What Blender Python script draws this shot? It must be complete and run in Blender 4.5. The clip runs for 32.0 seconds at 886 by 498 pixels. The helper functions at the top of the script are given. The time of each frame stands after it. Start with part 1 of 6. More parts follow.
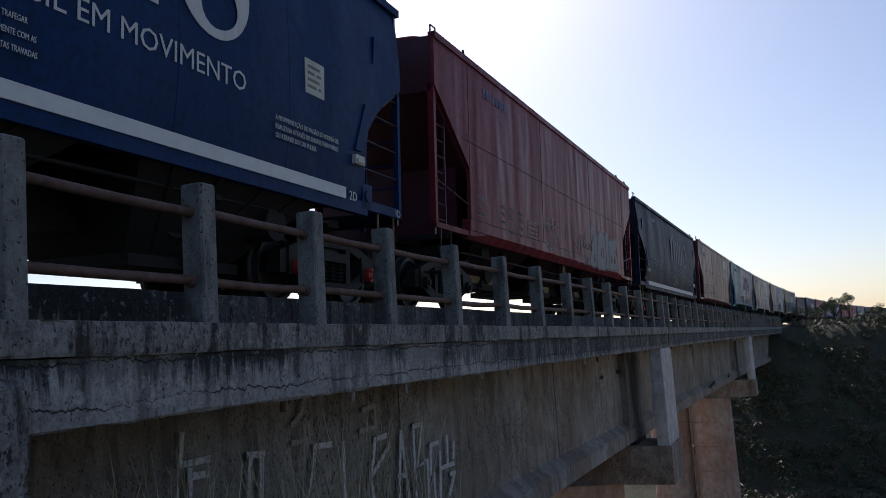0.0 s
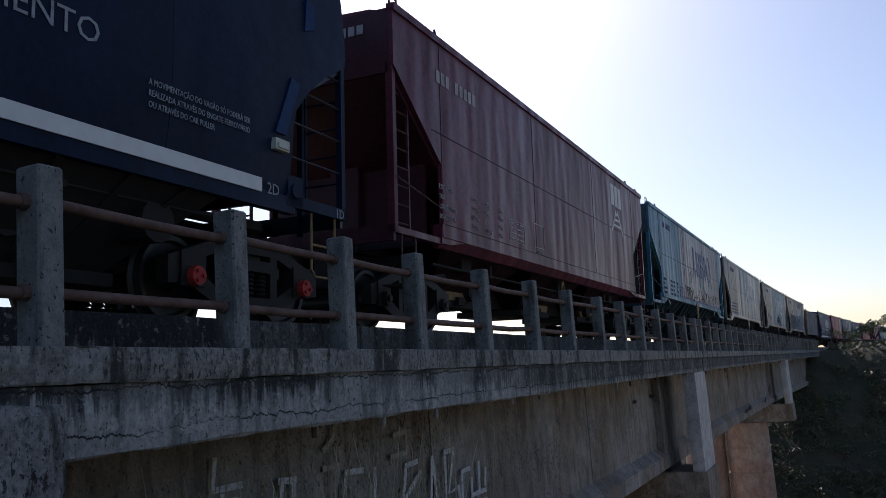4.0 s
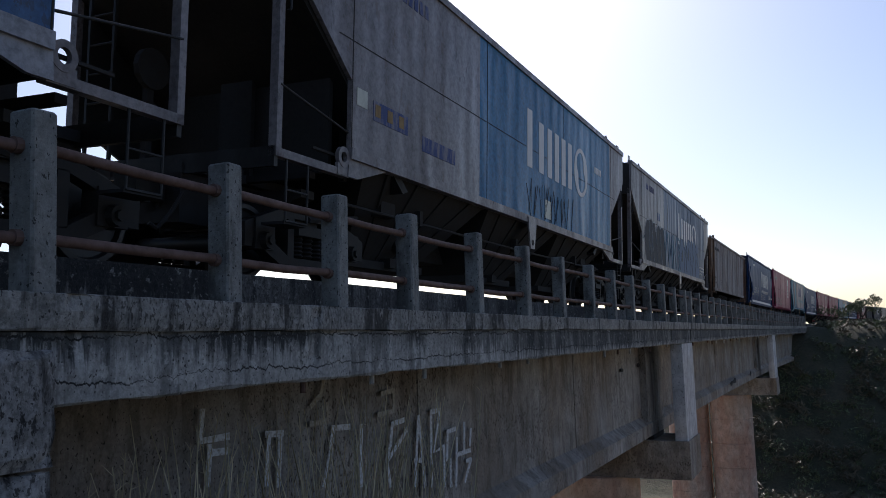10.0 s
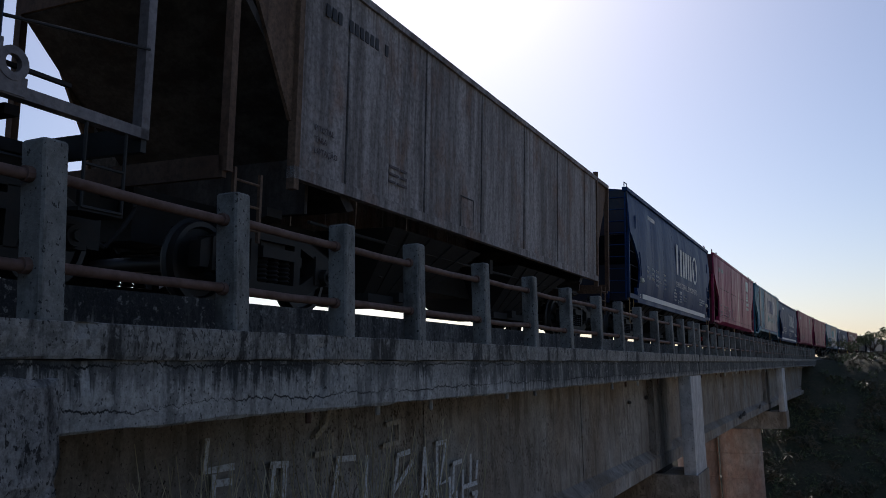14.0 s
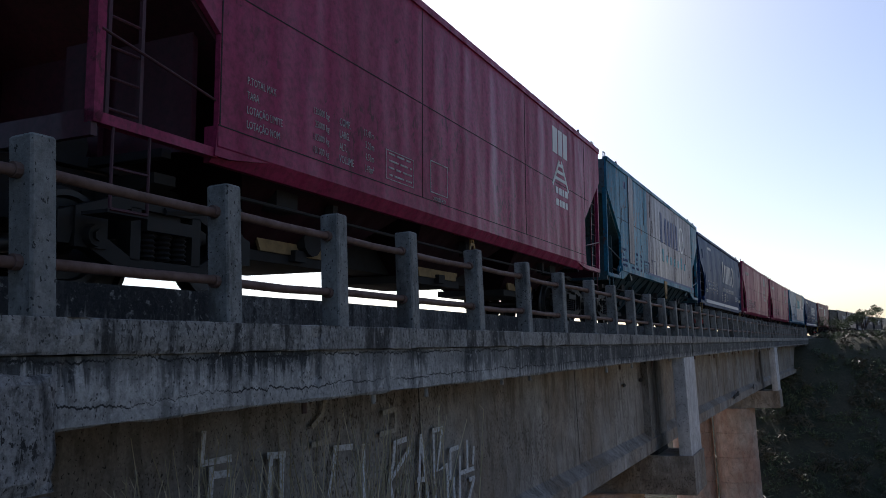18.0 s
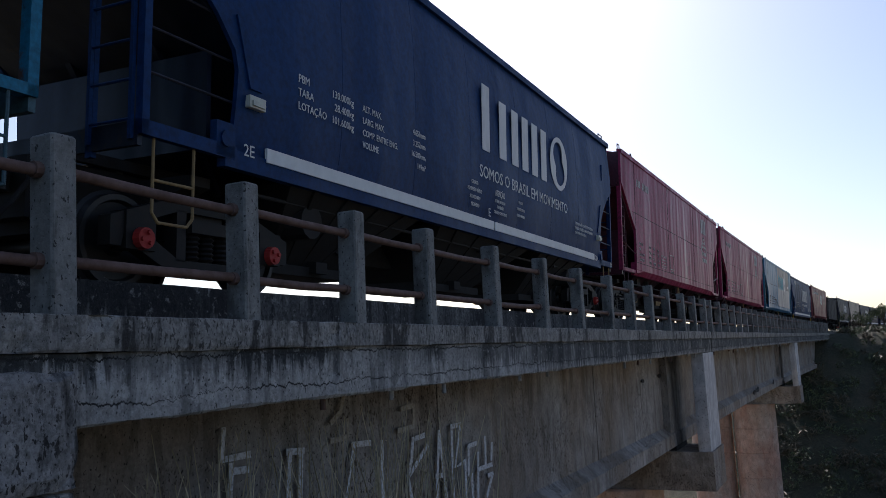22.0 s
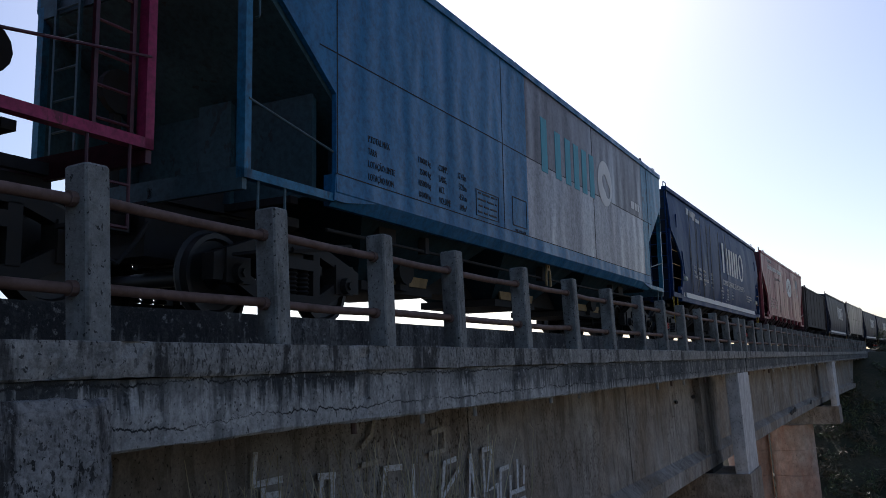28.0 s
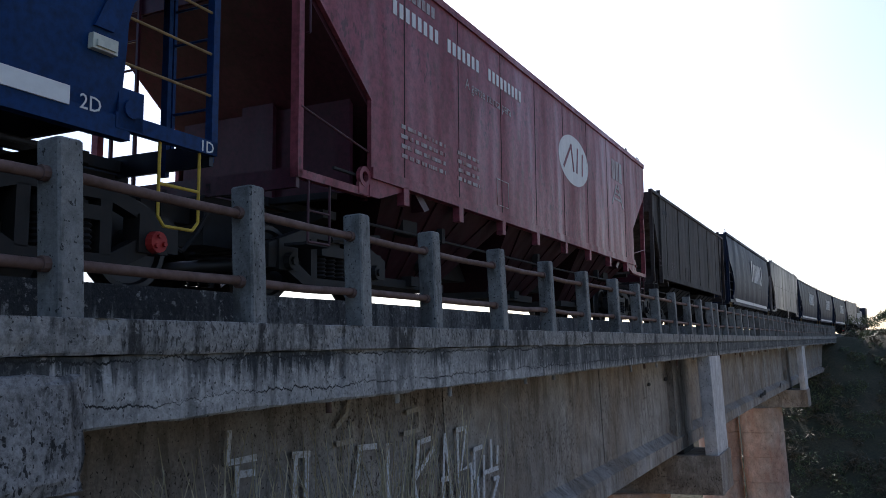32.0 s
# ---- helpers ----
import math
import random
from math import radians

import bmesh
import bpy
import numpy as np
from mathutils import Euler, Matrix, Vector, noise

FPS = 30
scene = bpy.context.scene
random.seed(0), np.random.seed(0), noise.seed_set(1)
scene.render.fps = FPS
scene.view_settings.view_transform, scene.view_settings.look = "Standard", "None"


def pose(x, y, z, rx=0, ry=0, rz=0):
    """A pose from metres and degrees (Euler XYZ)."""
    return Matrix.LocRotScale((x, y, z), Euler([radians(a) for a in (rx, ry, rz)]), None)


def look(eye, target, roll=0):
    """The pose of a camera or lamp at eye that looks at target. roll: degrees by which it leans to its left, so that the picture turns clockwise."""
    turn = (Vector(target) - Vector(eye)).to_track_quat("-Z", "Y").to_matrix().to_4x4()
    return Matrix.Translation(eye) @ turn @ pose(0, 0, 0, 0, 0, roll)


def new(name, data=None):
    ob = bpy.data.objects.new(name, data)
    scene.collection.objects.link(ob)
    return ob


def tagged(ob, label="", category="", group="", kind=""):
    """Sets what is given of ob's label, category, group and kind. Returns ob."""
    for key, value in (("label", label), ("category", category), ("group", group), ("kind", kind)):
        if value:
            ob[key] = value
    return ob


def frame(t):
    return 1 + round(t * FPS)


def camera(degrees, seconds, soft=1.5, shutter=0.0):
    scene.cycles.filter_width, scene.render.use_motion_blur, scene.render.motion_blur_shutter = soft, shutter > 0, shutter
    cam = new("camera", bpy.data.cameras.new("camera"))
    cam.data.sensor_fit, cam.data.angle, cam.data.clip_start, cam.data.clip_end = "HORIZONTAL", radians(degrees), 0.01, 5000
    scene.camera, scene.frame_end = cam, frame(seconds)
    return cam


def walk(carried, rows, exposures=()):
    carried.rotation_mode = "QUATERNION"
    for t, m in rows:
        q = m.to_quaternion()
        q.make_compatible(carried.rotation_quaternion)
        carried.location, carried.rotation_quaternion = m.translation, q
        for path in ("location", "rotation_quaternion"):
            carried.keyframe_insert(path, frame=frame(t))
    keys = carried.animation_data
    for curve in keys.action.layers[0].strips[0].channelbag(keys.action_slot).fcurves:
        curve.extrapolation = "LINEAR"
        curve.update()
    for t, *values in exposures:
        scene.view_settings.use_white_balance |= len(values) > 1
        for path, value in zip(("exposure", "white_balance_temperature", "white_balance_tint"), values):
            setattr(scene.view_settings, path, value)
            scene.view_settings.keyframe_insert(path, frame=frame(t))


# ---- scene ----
# Eye at the world's origin; the bridge and the train follow one arc that starts along +y.
VIEW = [
    (0, 22.53, 7.20, -3.77), (0.5, 22.50, 7.02, -4.15), (1, 22.85, 7.33, -4.49),
    (1.5, 23.98, 8.45, -4.92), (2, 24.28, 8.93, -4.86), (2.5, 24.17, 9.38, -4.73),
    (4.5, 24.59, 8.68, -3.44), (5, 24.22, 7.73, -2.59), (5.5, 24.24, 7.73, -2.16),
    (6, 24.43, 7.45, -2.03), (6.5, 24.58, 7.39, -2.08), (7, 24.41, 7.08, -2.12),
    (7.5, 23.79, 6.61, -2.11), (8, 23.86, 6.52, -2.08), (8.5, 23.97, 6.24, -1.97),
    (9, 24.17, 6.08, -1.92), (9.5, 24.01, 6.06, -1.80), (10, 24.22, 6.37, -1.68),
    (10.5, 24.32, 6.67, -1.52), (11, 24.44, 7.13, -1.40), (11.5, 24.39, 7.33, -1.27),
    (12, 24.43, 7.51, -1.26), (12.5, 24.60, 7.91, -1.25), (13, 24.68, 8.14, -1.26),
    (13.5, 24.53, 8.34, -1.26), (14, 24.67, 8.50, -1.32), (14.5, 24.12, 8.40, -1.44),
    (16.5, 24.31, 7.61, -2.60), (17, 24.69, 7.55, -2.76), (17.5, 24.63, 7.60, -2.70),
    (18, 24.15, 7.60, -2.62), (18.5, 24.30, 7.65, -2.80), (19, 24.59, 7.62, -3.01),
    (19.5, 24.64, 7.51, -3.14), (20, 25.01, 7.39, -3.20), (20.5, 25.02, 7.34, -3.15),
    (21, 24.93, 7.27, -2.97), (21.5, 25.12, 7.28, -2.87), (22, 25.36, 7.40, -2.80),
    (22.5, 25.55, 7.62, -2.71), (23, 25.80, 7.78, -2.71), (23.5, 25.80, 7.99, -2.71),
    (24, 25.87, 8.17, -2.64), (24.5, 25.91, 8.38, -2.48), (25, 26.26, 8.59, -2.33),
    (25.5, 24.56, 8.63, -2.37), (26, 23.49, 8.48, -2.28), (26.5, 23.83, 8.50, -2.39),
    (28.5, 28.16, 9.40, -3.65), (29, 28.41, 9.68, -3.76), (29.5, 26.95, 9.57, -3.30),
    (30, 25.36, 9.05, -3.17), (30.5, 25.42, 8.97, -3.25), (31, 25.59, 8.75, -3.35),
    (31.5, 26.06, 8.39, -3.15), (32, 25.76, 7.64, -2.76),
]
cam = camera(57.0, 32.0, soft=0.5)


def aim(yaw, pitch, roll):
    a, b = radians(yaw), radians(pitch)
    return look((0, 0, 0), (-math.sin(a) * math.cos(b), math.cos(a) * math.cos(b), math.sin(b)), roll)


EXPOSURES = [(t, e + 0.08, 6150, 17) for t, e in ((0, -0.05), (1, -0.15), (2.5, -0.25), (4.5, 0.2), (6, 0.42), (8, 0.4), (9, 0.25), (10, 0.15), (12, -0.1), (13, -0.22), (14, -0.25), (16.5, 0.05), (19, 0.22), (21, 0.3), (23, 0.12), (25, 0.0), (26, -0.05), (28.5, 0.2), (30, 0.1), (31, 0.08), (32, 0.7))]
walk(cam, [(t, aim(y, p, r)) for t, y, p, r in VIEW], EXPOSURES)

# ---- light ----
SUN_YAW, SUN_UP = 25.0, 37.0
world = bpy.data.worlds.new("world")
scene.world = world
world.use_nodes = True
sky = world.node_tree.nodes.new("ShaderNodeTexSky")
sky.sky_type, sky.sun_disc = "NISHITA", False
sky.sun_elevation, sky.sun_rotation = radians(SUN_UP), radians(-SUN_YAW)
sky.dust_density, sky.air_density, sky.ozone_density = 1.15, 1.0, 2.5
back = world.node_tree.nodes["Background"]
back.inputs["Strength"].default_value = 0.1
world.node_tree.links.new(sky.outputs[0], back.inputs[0])
sun = new("sun", bpy.data.lights.new("sun", "SUN"))
sun.data.energy, sun.data.angle, sun.data.color = 4.6, radians(0.6), (1.0, 0.93, 0.82)
sx = Vector((-math.sin(radians(SUN_YAW)) * math.cos(radians(SUN_UP)), math.cos(radians(SUN_YAW)) * math.cos(radians(SUN_UP)), math.sin(radians(SUN_UP))))
sun.matrix_world = look(sx * 100, (0, 0, 0))

# ---- the line of bridge and track ----
BEND = 1 / 1401.0
FACE = 3.8          # the posts' outer face, to the left of the eye
TRACK = 6.633       # the track's middle
RAIL = 0.78         # rail top
CANT = 2.5          # degrees by which the track leans into its curve
GAPS = [-5.6, 11.2, 28.3, 45.35, 62.05, 79.2, 96.75, 114.0, 131.1, 146.6, 164.5, 181.35, 198.0, 214.3, 231.5, 248.65,
        266.2, 283.85, 301.0, 315.2, 332.4, 349.9, 367.2, 384.0, 401.0, 417.4]
TRAVEL = [(0, 0), (1, 9.16), (2, 18.34), (2.5, 22.89), (4.5, 40.98), (5, 45.48), (6, 54.41), (7, 63.34), (8, 72.29), (9, 81.33), (10, 90.38), (11, 99.35),
          (12, 108.11), (13, 116.83), (14, 125.54), (14.5, 129.91), (16.5, 147.46), (17, 151.83), (18, 160.49), (19, 168.98), (20, 177.17), (21, 185.34),
          (22, 193.56), (23, 201.8), (24, 210.13), (25, 218.52), (26, 226.87), (26.5, 231.03), (28.5, 247.62), (29, 251.79), (30, 260.18), (31, 268.79), (32, 277.48)]


def on_line(s, left, z=0.0, turn=0.0):
    """The pose of a thing at s metres along the line and left metres to its left, facing along it."""
    a = s * BEND
    return pose((1 - math.cos(a)) / BEND - left * math.cos(a), math.sin(a) / BEND + left * math.sin(a), z, 0, 0, turn - math.degrees(a))


def at_line(s, left, z):
    return on_line(s, left, z).translation


# ---- building helpers ----
def box(bm, x0, x1, y0, y1, z0, z1, m=None, bev=0.0):
    pts = [(x, y, z) for z in (z0, z1) for x, y in ((x0, y0), (x1, y0), (x1, y1), (x0, y1))]
    if bev:
        loop(bm, [[(x, y, z) for x, y in chamfered(x0, x1, y0, y1, bev * f)] for z, f in ((z0, 1), (z1 - bev, 1))] +
             [[(x, y, z1) for x, y in chamfered(x0 + bev * 0.7, x1 - bev * 0.7, y0 + bev * 0.7, y1 - bev * 0.7, bev)]], m)
        return
    v = [bm.verts.new(m @ Vector(p) if m else p) for p in pts]
    for f in ((3, 2, 1, 0), (4, 5, 6, 7), (0, 1, 5, 4), (1, 2, 6, 5), (2, 3, 7, 6), (3, 0, 4, 7)):
        bm.faces.new([v[i] for i in f])


def chamfered(x0, x1, y0, y1, c):
    return [(x0 + c, y0), (x1 - c, y0), (x1, y0 + c), (x1, y1 - c), (x1 - c, y1), (x0 + c, y1), (x0, y1 - c), (x0, y0 + c)]


def loop(bm, rings, m=None, closed=True, caps=True):
    """Joins rings of equally many points into a skin."""
    vs = [[bm.verts.new(m @ Vector(p) if m else p) for p in ring] for ring in rings]
    n = len(vs[0])
    for a, b in zip(vs, vs[1:]):
        for i in range(n if closed else n - 1):
            bm.faces.new((a[i], a[(i + 1) % n], b[(i + 1) % n], b[i]))
    if caps and closed:
        bm.faces.new(vs[0][::-1])
        bm.faces.new(vs[-1])


def prism(bm, outline, axis, a, b, m=None):
    """An outline in the two other axes (in x, y, z order), pushed from a to b along the axis."""
    def put(p, w):
        q = list(p)
        q.insert("xyz".index(axis), w)
        return q
    loop(bm, [[put(p, a) for p in outline], [put(p, b) for p in outline]], m)


def rod(bm, p, q, r, n=8, r2=None):
    p, q = Vector(p), Vector(q)
    turn = (q - p).to_track_quat("Z", "Y").to_matrix()
    def ring(c, rad):
        return [c + turn @ Vector((rad * math.cos(k * math.tau / n), rad * math.sin(k * math.tau / n), 0)) for k in range(n)]
    loop(bm, [ring(p, r), ring(q, r if r2 is None else r2)])


def tube(bm, pts, r, n=7):
    for p, q in zip(pts, pts[1:]):
        rod(bm, p, q, r, n)


def finish(bm, name, material, smooth=False):
    bmesh.ops.recalc_face_normals(bm, faces=bm.faces)
    me = bpy.data.meshes.new(name)
    bm.to_mesh(me)
    bm.free()
    me.materials.append(material)
    if smooth:
        me.shade_smooth()
        me.set_sharp_from_angle(angle=radians(40))
    return me


def part(name, bm, material, parent=None, label="", smooth=False, at=None):
    """Links a bmesh, or a mesh that others share, as one object under its thing."""
    ob = new(name, bm if isinstance(bm, bpy.types.Mesh) else finish(bm, name, material, smooth))
    if parent:
        ob.parent = parent
    if at is not None:
        ob.matrix_basis = at
    return tagged(ob, label)


def mesh(*calls):
    bm = bmesh.new()
    for f, *args in calls:
        f(bm, *args)
    return bm


# ---- materials ----
def nodes_of(name):
    m = bpy.data.materials.new(name)
    m.use_nodes = True
    return m, m.node_tree.nodes, m.node_tree.links, m.node_tree.nodes["Principled BSDF"]


class Net:
    """Short hand for wiring one material."""
    def __init__(self, name):
        self.m, self.n, self.l, self.b = nodes_of(name)
        self.co = self.n.new("ShaderNodeTexCoord").outputs["Object"]

    def geo(self):
        self.co = self.n.new("ShaderNodeNewGeometry").outputs["Position"]
        return self

    def stretch(self, x, y, z, shift=0.0):
        k = self.n.new("ShaderNodeMapping")
        self.l.new(self.co, k.inputs[0])
        k.inputs["Scale"].default_value, k.inputs["Location"].default_value = (x, y, z), (shift, shift * 1.7, shift * 0.6)
        return k.outputs[0]

    def noise(self, vec, scale, detail=4.0, rough=0.55):
        k = self.n.new("ShaderNodeTexNoise")
        k.inputs["Scale"].default_value, k.inputs["Detail"].default_value, k.inputs["Roughness"].default_value = scale, detail, rough
        self.l.new(vec, k.inputs["Vector"])
        return k.outputs["Fac"]

    def ramp(self, fac, *stops):
        k = self.n.new("ShaderNodeValToRGB")
        while len(k.color_ramp.elements) < len(stops):
            k.color_ramp.elements.new(0.5)
        for e, (p, c) in zip(k.color_ramp.elements, stops):
            e.position, e.color = p, (*((c, c, c) if isinstance(c, (int, float)) else c), 1)
        self.l.new(fac, k.inputs[0])
        return k.outputs[0]

    def mix(self, fac, a, b, mode="MIX"):
        k = self.n.new("ShaderNodeMix")
        k.data_type, k.blend_type = "RGBA", mode
        for socket, value in ((k.inputs["Factor"], fac), (k.inputs["A"], a), (k.inputs["B"], b)):
            if isinstance(value, bpy.types.NodeSocket):
                self.l.new(value, socket)
            else:
                socket.default_value = value if isinstance(value, (int, float)) else (*value, 1)
        return k.outputs["Result"]

    def math(self, op, a, b=0.0):
        k = self.n.new("ShaderNodeMath")
        k.operation = op
        for socket, value in zip(k.inputs, (a, b)):
            if isinstance(value, bpy.types.NodeSocket):
                self.l.new(value, socket)
            else:
                socket.default_value = value
        return k.outputs[0]

    def axis(self, which):
        k = self.n.new("ShaderNodeSeparateXYZ")
        self.l.new(self.co, k.inputs[0])
        return k.outputs[which]

    def random(self):
        return self.n.new("ShaderNodeObjectInfo").outputs["Random"]

    def out(self, colour=None, rough=None, bump=None, strength=0.3, distance=0.02, metal=0.0):
        if colour is not None:
            if isinstance(colour, bpy.types.NodeSocket):
                self.l.new(colour, self.b.inputs["Base Color"])
            else:
                self.b.inputs["Base Color"].default_value = (*colour, 1)
        if rough is not None:
            if isinstance(rough, bpy.types.NodeSocket):
                self.l.new(rough, self.b.inputs["Roughness"])
            else:
                self.b.inputs["Roughness"].default_value = rough
        self.b.inputs["Metallic"].default_value = metal
        if bump is not None:
            k = self.n.new("ShaderNodeBump")
            k.inputs["Strength"].default_value, k.inputs["Distance"].default_value = strength, distance
            self.l.new(bump, k.inputs["Height"])
            self.l.new(k.outputs[0], self.b.inputs["Normal"])
        return self.m


def concrete(name, light, dark, drips=0.5, tint=None, crack=None, warm=0.0, run=0.0, specks=0.0, soak=None, grain=1.0, streak=0.0):
    """Weathered concrete: blotches at several scales, pits, lone dark runs, and algae that hangs from a joint at height run."""
    k = Net(name).geo()
    big, mid, fine = k.noise(k.co, 0.7, 6.0, 0.6), k.noise(k.stretch(1, 1, 0.7, 4), 3.4, 8.0, 0.68), k.noise(k.co, 26.0, 6.0, 0.7)
    runs = k.noise(k.stretch(1, 2.0, 0.4), 2.0, 7.0, 0.62)
    c = k.mix(k.ramp(big, (0.32, 0.0), (0.66, 1.0)), tuple(v * 0.7 for v in light), light)
    c = k.mix(k.ramp(mid, (0.34, 0.0), (0.6, 1.0)), tuple(v * 0.55 for v in light), c)
    c = k.mix(k.math("MULTIPLY", k.ramp(runs, (0.52, 0.0), (0.60, 1.0)), drips), c, dark)
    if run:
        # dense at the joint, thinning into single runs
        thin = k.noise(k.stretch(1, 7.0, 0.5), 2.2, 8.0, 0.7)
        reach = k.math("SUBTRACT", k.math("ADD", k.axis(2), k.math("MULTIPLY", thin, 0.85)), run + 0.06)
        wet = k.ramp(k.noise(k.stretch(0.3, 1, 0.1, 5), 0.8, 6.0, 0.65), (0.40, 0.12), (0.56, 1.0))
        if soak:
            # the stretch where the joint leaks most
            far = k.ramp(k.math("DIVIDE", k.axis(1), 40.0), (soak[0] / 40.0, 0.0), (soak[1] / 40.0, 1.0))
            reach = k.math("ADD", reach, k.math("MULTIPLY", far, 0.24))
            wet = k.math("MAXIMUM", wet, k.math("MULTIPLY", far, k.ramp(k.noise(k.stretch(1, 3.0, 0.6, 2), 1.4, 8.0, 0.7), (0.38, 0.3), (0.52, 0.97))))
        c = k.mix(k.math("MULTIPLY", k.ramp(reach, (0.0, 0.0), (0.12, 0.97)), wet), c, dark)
    if streak:
        # fine black runs of uneven length, gathered in bundles
        line = k.noise(k.stretch(0.4, 11.0, 0.32, 12), 2.0, 5.0, 0.62)
        bundle = k.noise(k.stretch(0.5, 1.0, 0.3, 14), 1.3, 5.0, 0.6)
        bundle = k.ramp(bundle, (0.46, 0.0), (0.58, 1.0))
        if soak:
            bundle = k.math("MULTIPLY", k.math("MAXIMUM", bundle, 0.35), k.ramp(k.math("DIVIDE", k.axis(1), 40.0), (soak[0] / 40.0, 0.06), (soak[1] / 40.0, 1.0)))
        c = k.mix(k.math("MULTIPLY", k.math("MULTIPLY", k.ramp(line, (0.48, 0.0), (0.6, 1.0)), bundle), streak), c, dark)
    if specks:
        drop = k.noise(k.stretch(1, 1, 0.55, 8), 27.0, 3.0, 0.6)
        zone = k.ramp(k.noise(k.stretch(1, 0.7, 1.1, 6), 0.8, 4.0), (0.42, 0.0), (0.58, 1.0))
        c = k.mix(k.math("MULTIPLY", k.math("MULTIPLY", k.ramp(drop, (0.57, 0.0), (0.61, 1.0)), zone), specks), c, dark)
    c = k.mix(k.ramp(fine, (0.38, 1.0 - 0.6 * grain), (0.56, 1.0)), (0, 0, 0), c)
    grit = k.noise(k.stretch(1, 1, 1, 9), 11.0, 9.0, 0.72)
    c = k.mix(k.math("MULTIPLY", k.ramp(grit, (0.56, 0.0), (0.64, 1.0)), 0.75 * grain), c, tuple(v * 0.28 for v in light))
    c = k.mix(k.math("MULTIPLY", k.ramp(grit, (0.36, 1.0), (0.43, 0.0)), 0.5 * grain), c, tuple(min(1, v * 1.45) for v in light))
    pits = k.ramp(k.noise(k.stretch(1, 1, 0.8, 2), 42.0, 2.0, 0.5), (0.325, 1.0), (0.355, 0.0))
    c = k.mix(k.math("MULTIPLY", pits, 0.85), c, (0.012, 0.012, 0.012))
    if tint:
        c = k.mix(k.math("MULTIPLY", k.ramp(k.noise(k.stretch(1, 1, 0.6), 0.55, 5.0, 0.6), (0.38, 0.0), (0.62, 1.0)), warm), c, tint, "MULTIPLY")
    h = k.math("ADD", k.math("MULTIPLY", k.math("ADD", fine, grit), 0.5), k.math("ADD", big, k.math("MULTIPLY", mid, 0.7)))
    for z, w in crack or ():
        # a thin broken crack that wanders along the beam
        wander = k.math("MULTIPLY", k.math("SUBTRACT", k.noise(k.stretch(0.0, 1.0, 0.0, z), 1.6, 15.0, 0.78), 0.5), 0.22)
        jag = k.math("MULTIPLY", k.math("SUBTRACT", k.noise(k.stretch(0.0, 1.0, 0.0, z + 5), 13.0, 5.0, 0.7), 0.5), 0.09)
        off = k.math("ABSOLUTE", k.math("SUBTRACT", k.axis(2), k.math("ADD", k.math("ADD", wander, jag), z)))
        here = k.ramp(k.noise(k.stretch(0, 1, 0, 3 + z), 0.8, 6.0), (0.36, 0.25), (0.5, 1.0))
        line = k.math("LESS_THAN", off, k.math("MULTIPLY", here, w))
        c = k.mix(line, c, (0.015, 0.015, 0.015))
        h = k.math("SUBTRACT", h, k.math("MULTIPLY", line, 0.6))
    return k.out(c, 0.9, h, 0.8, 0.02)


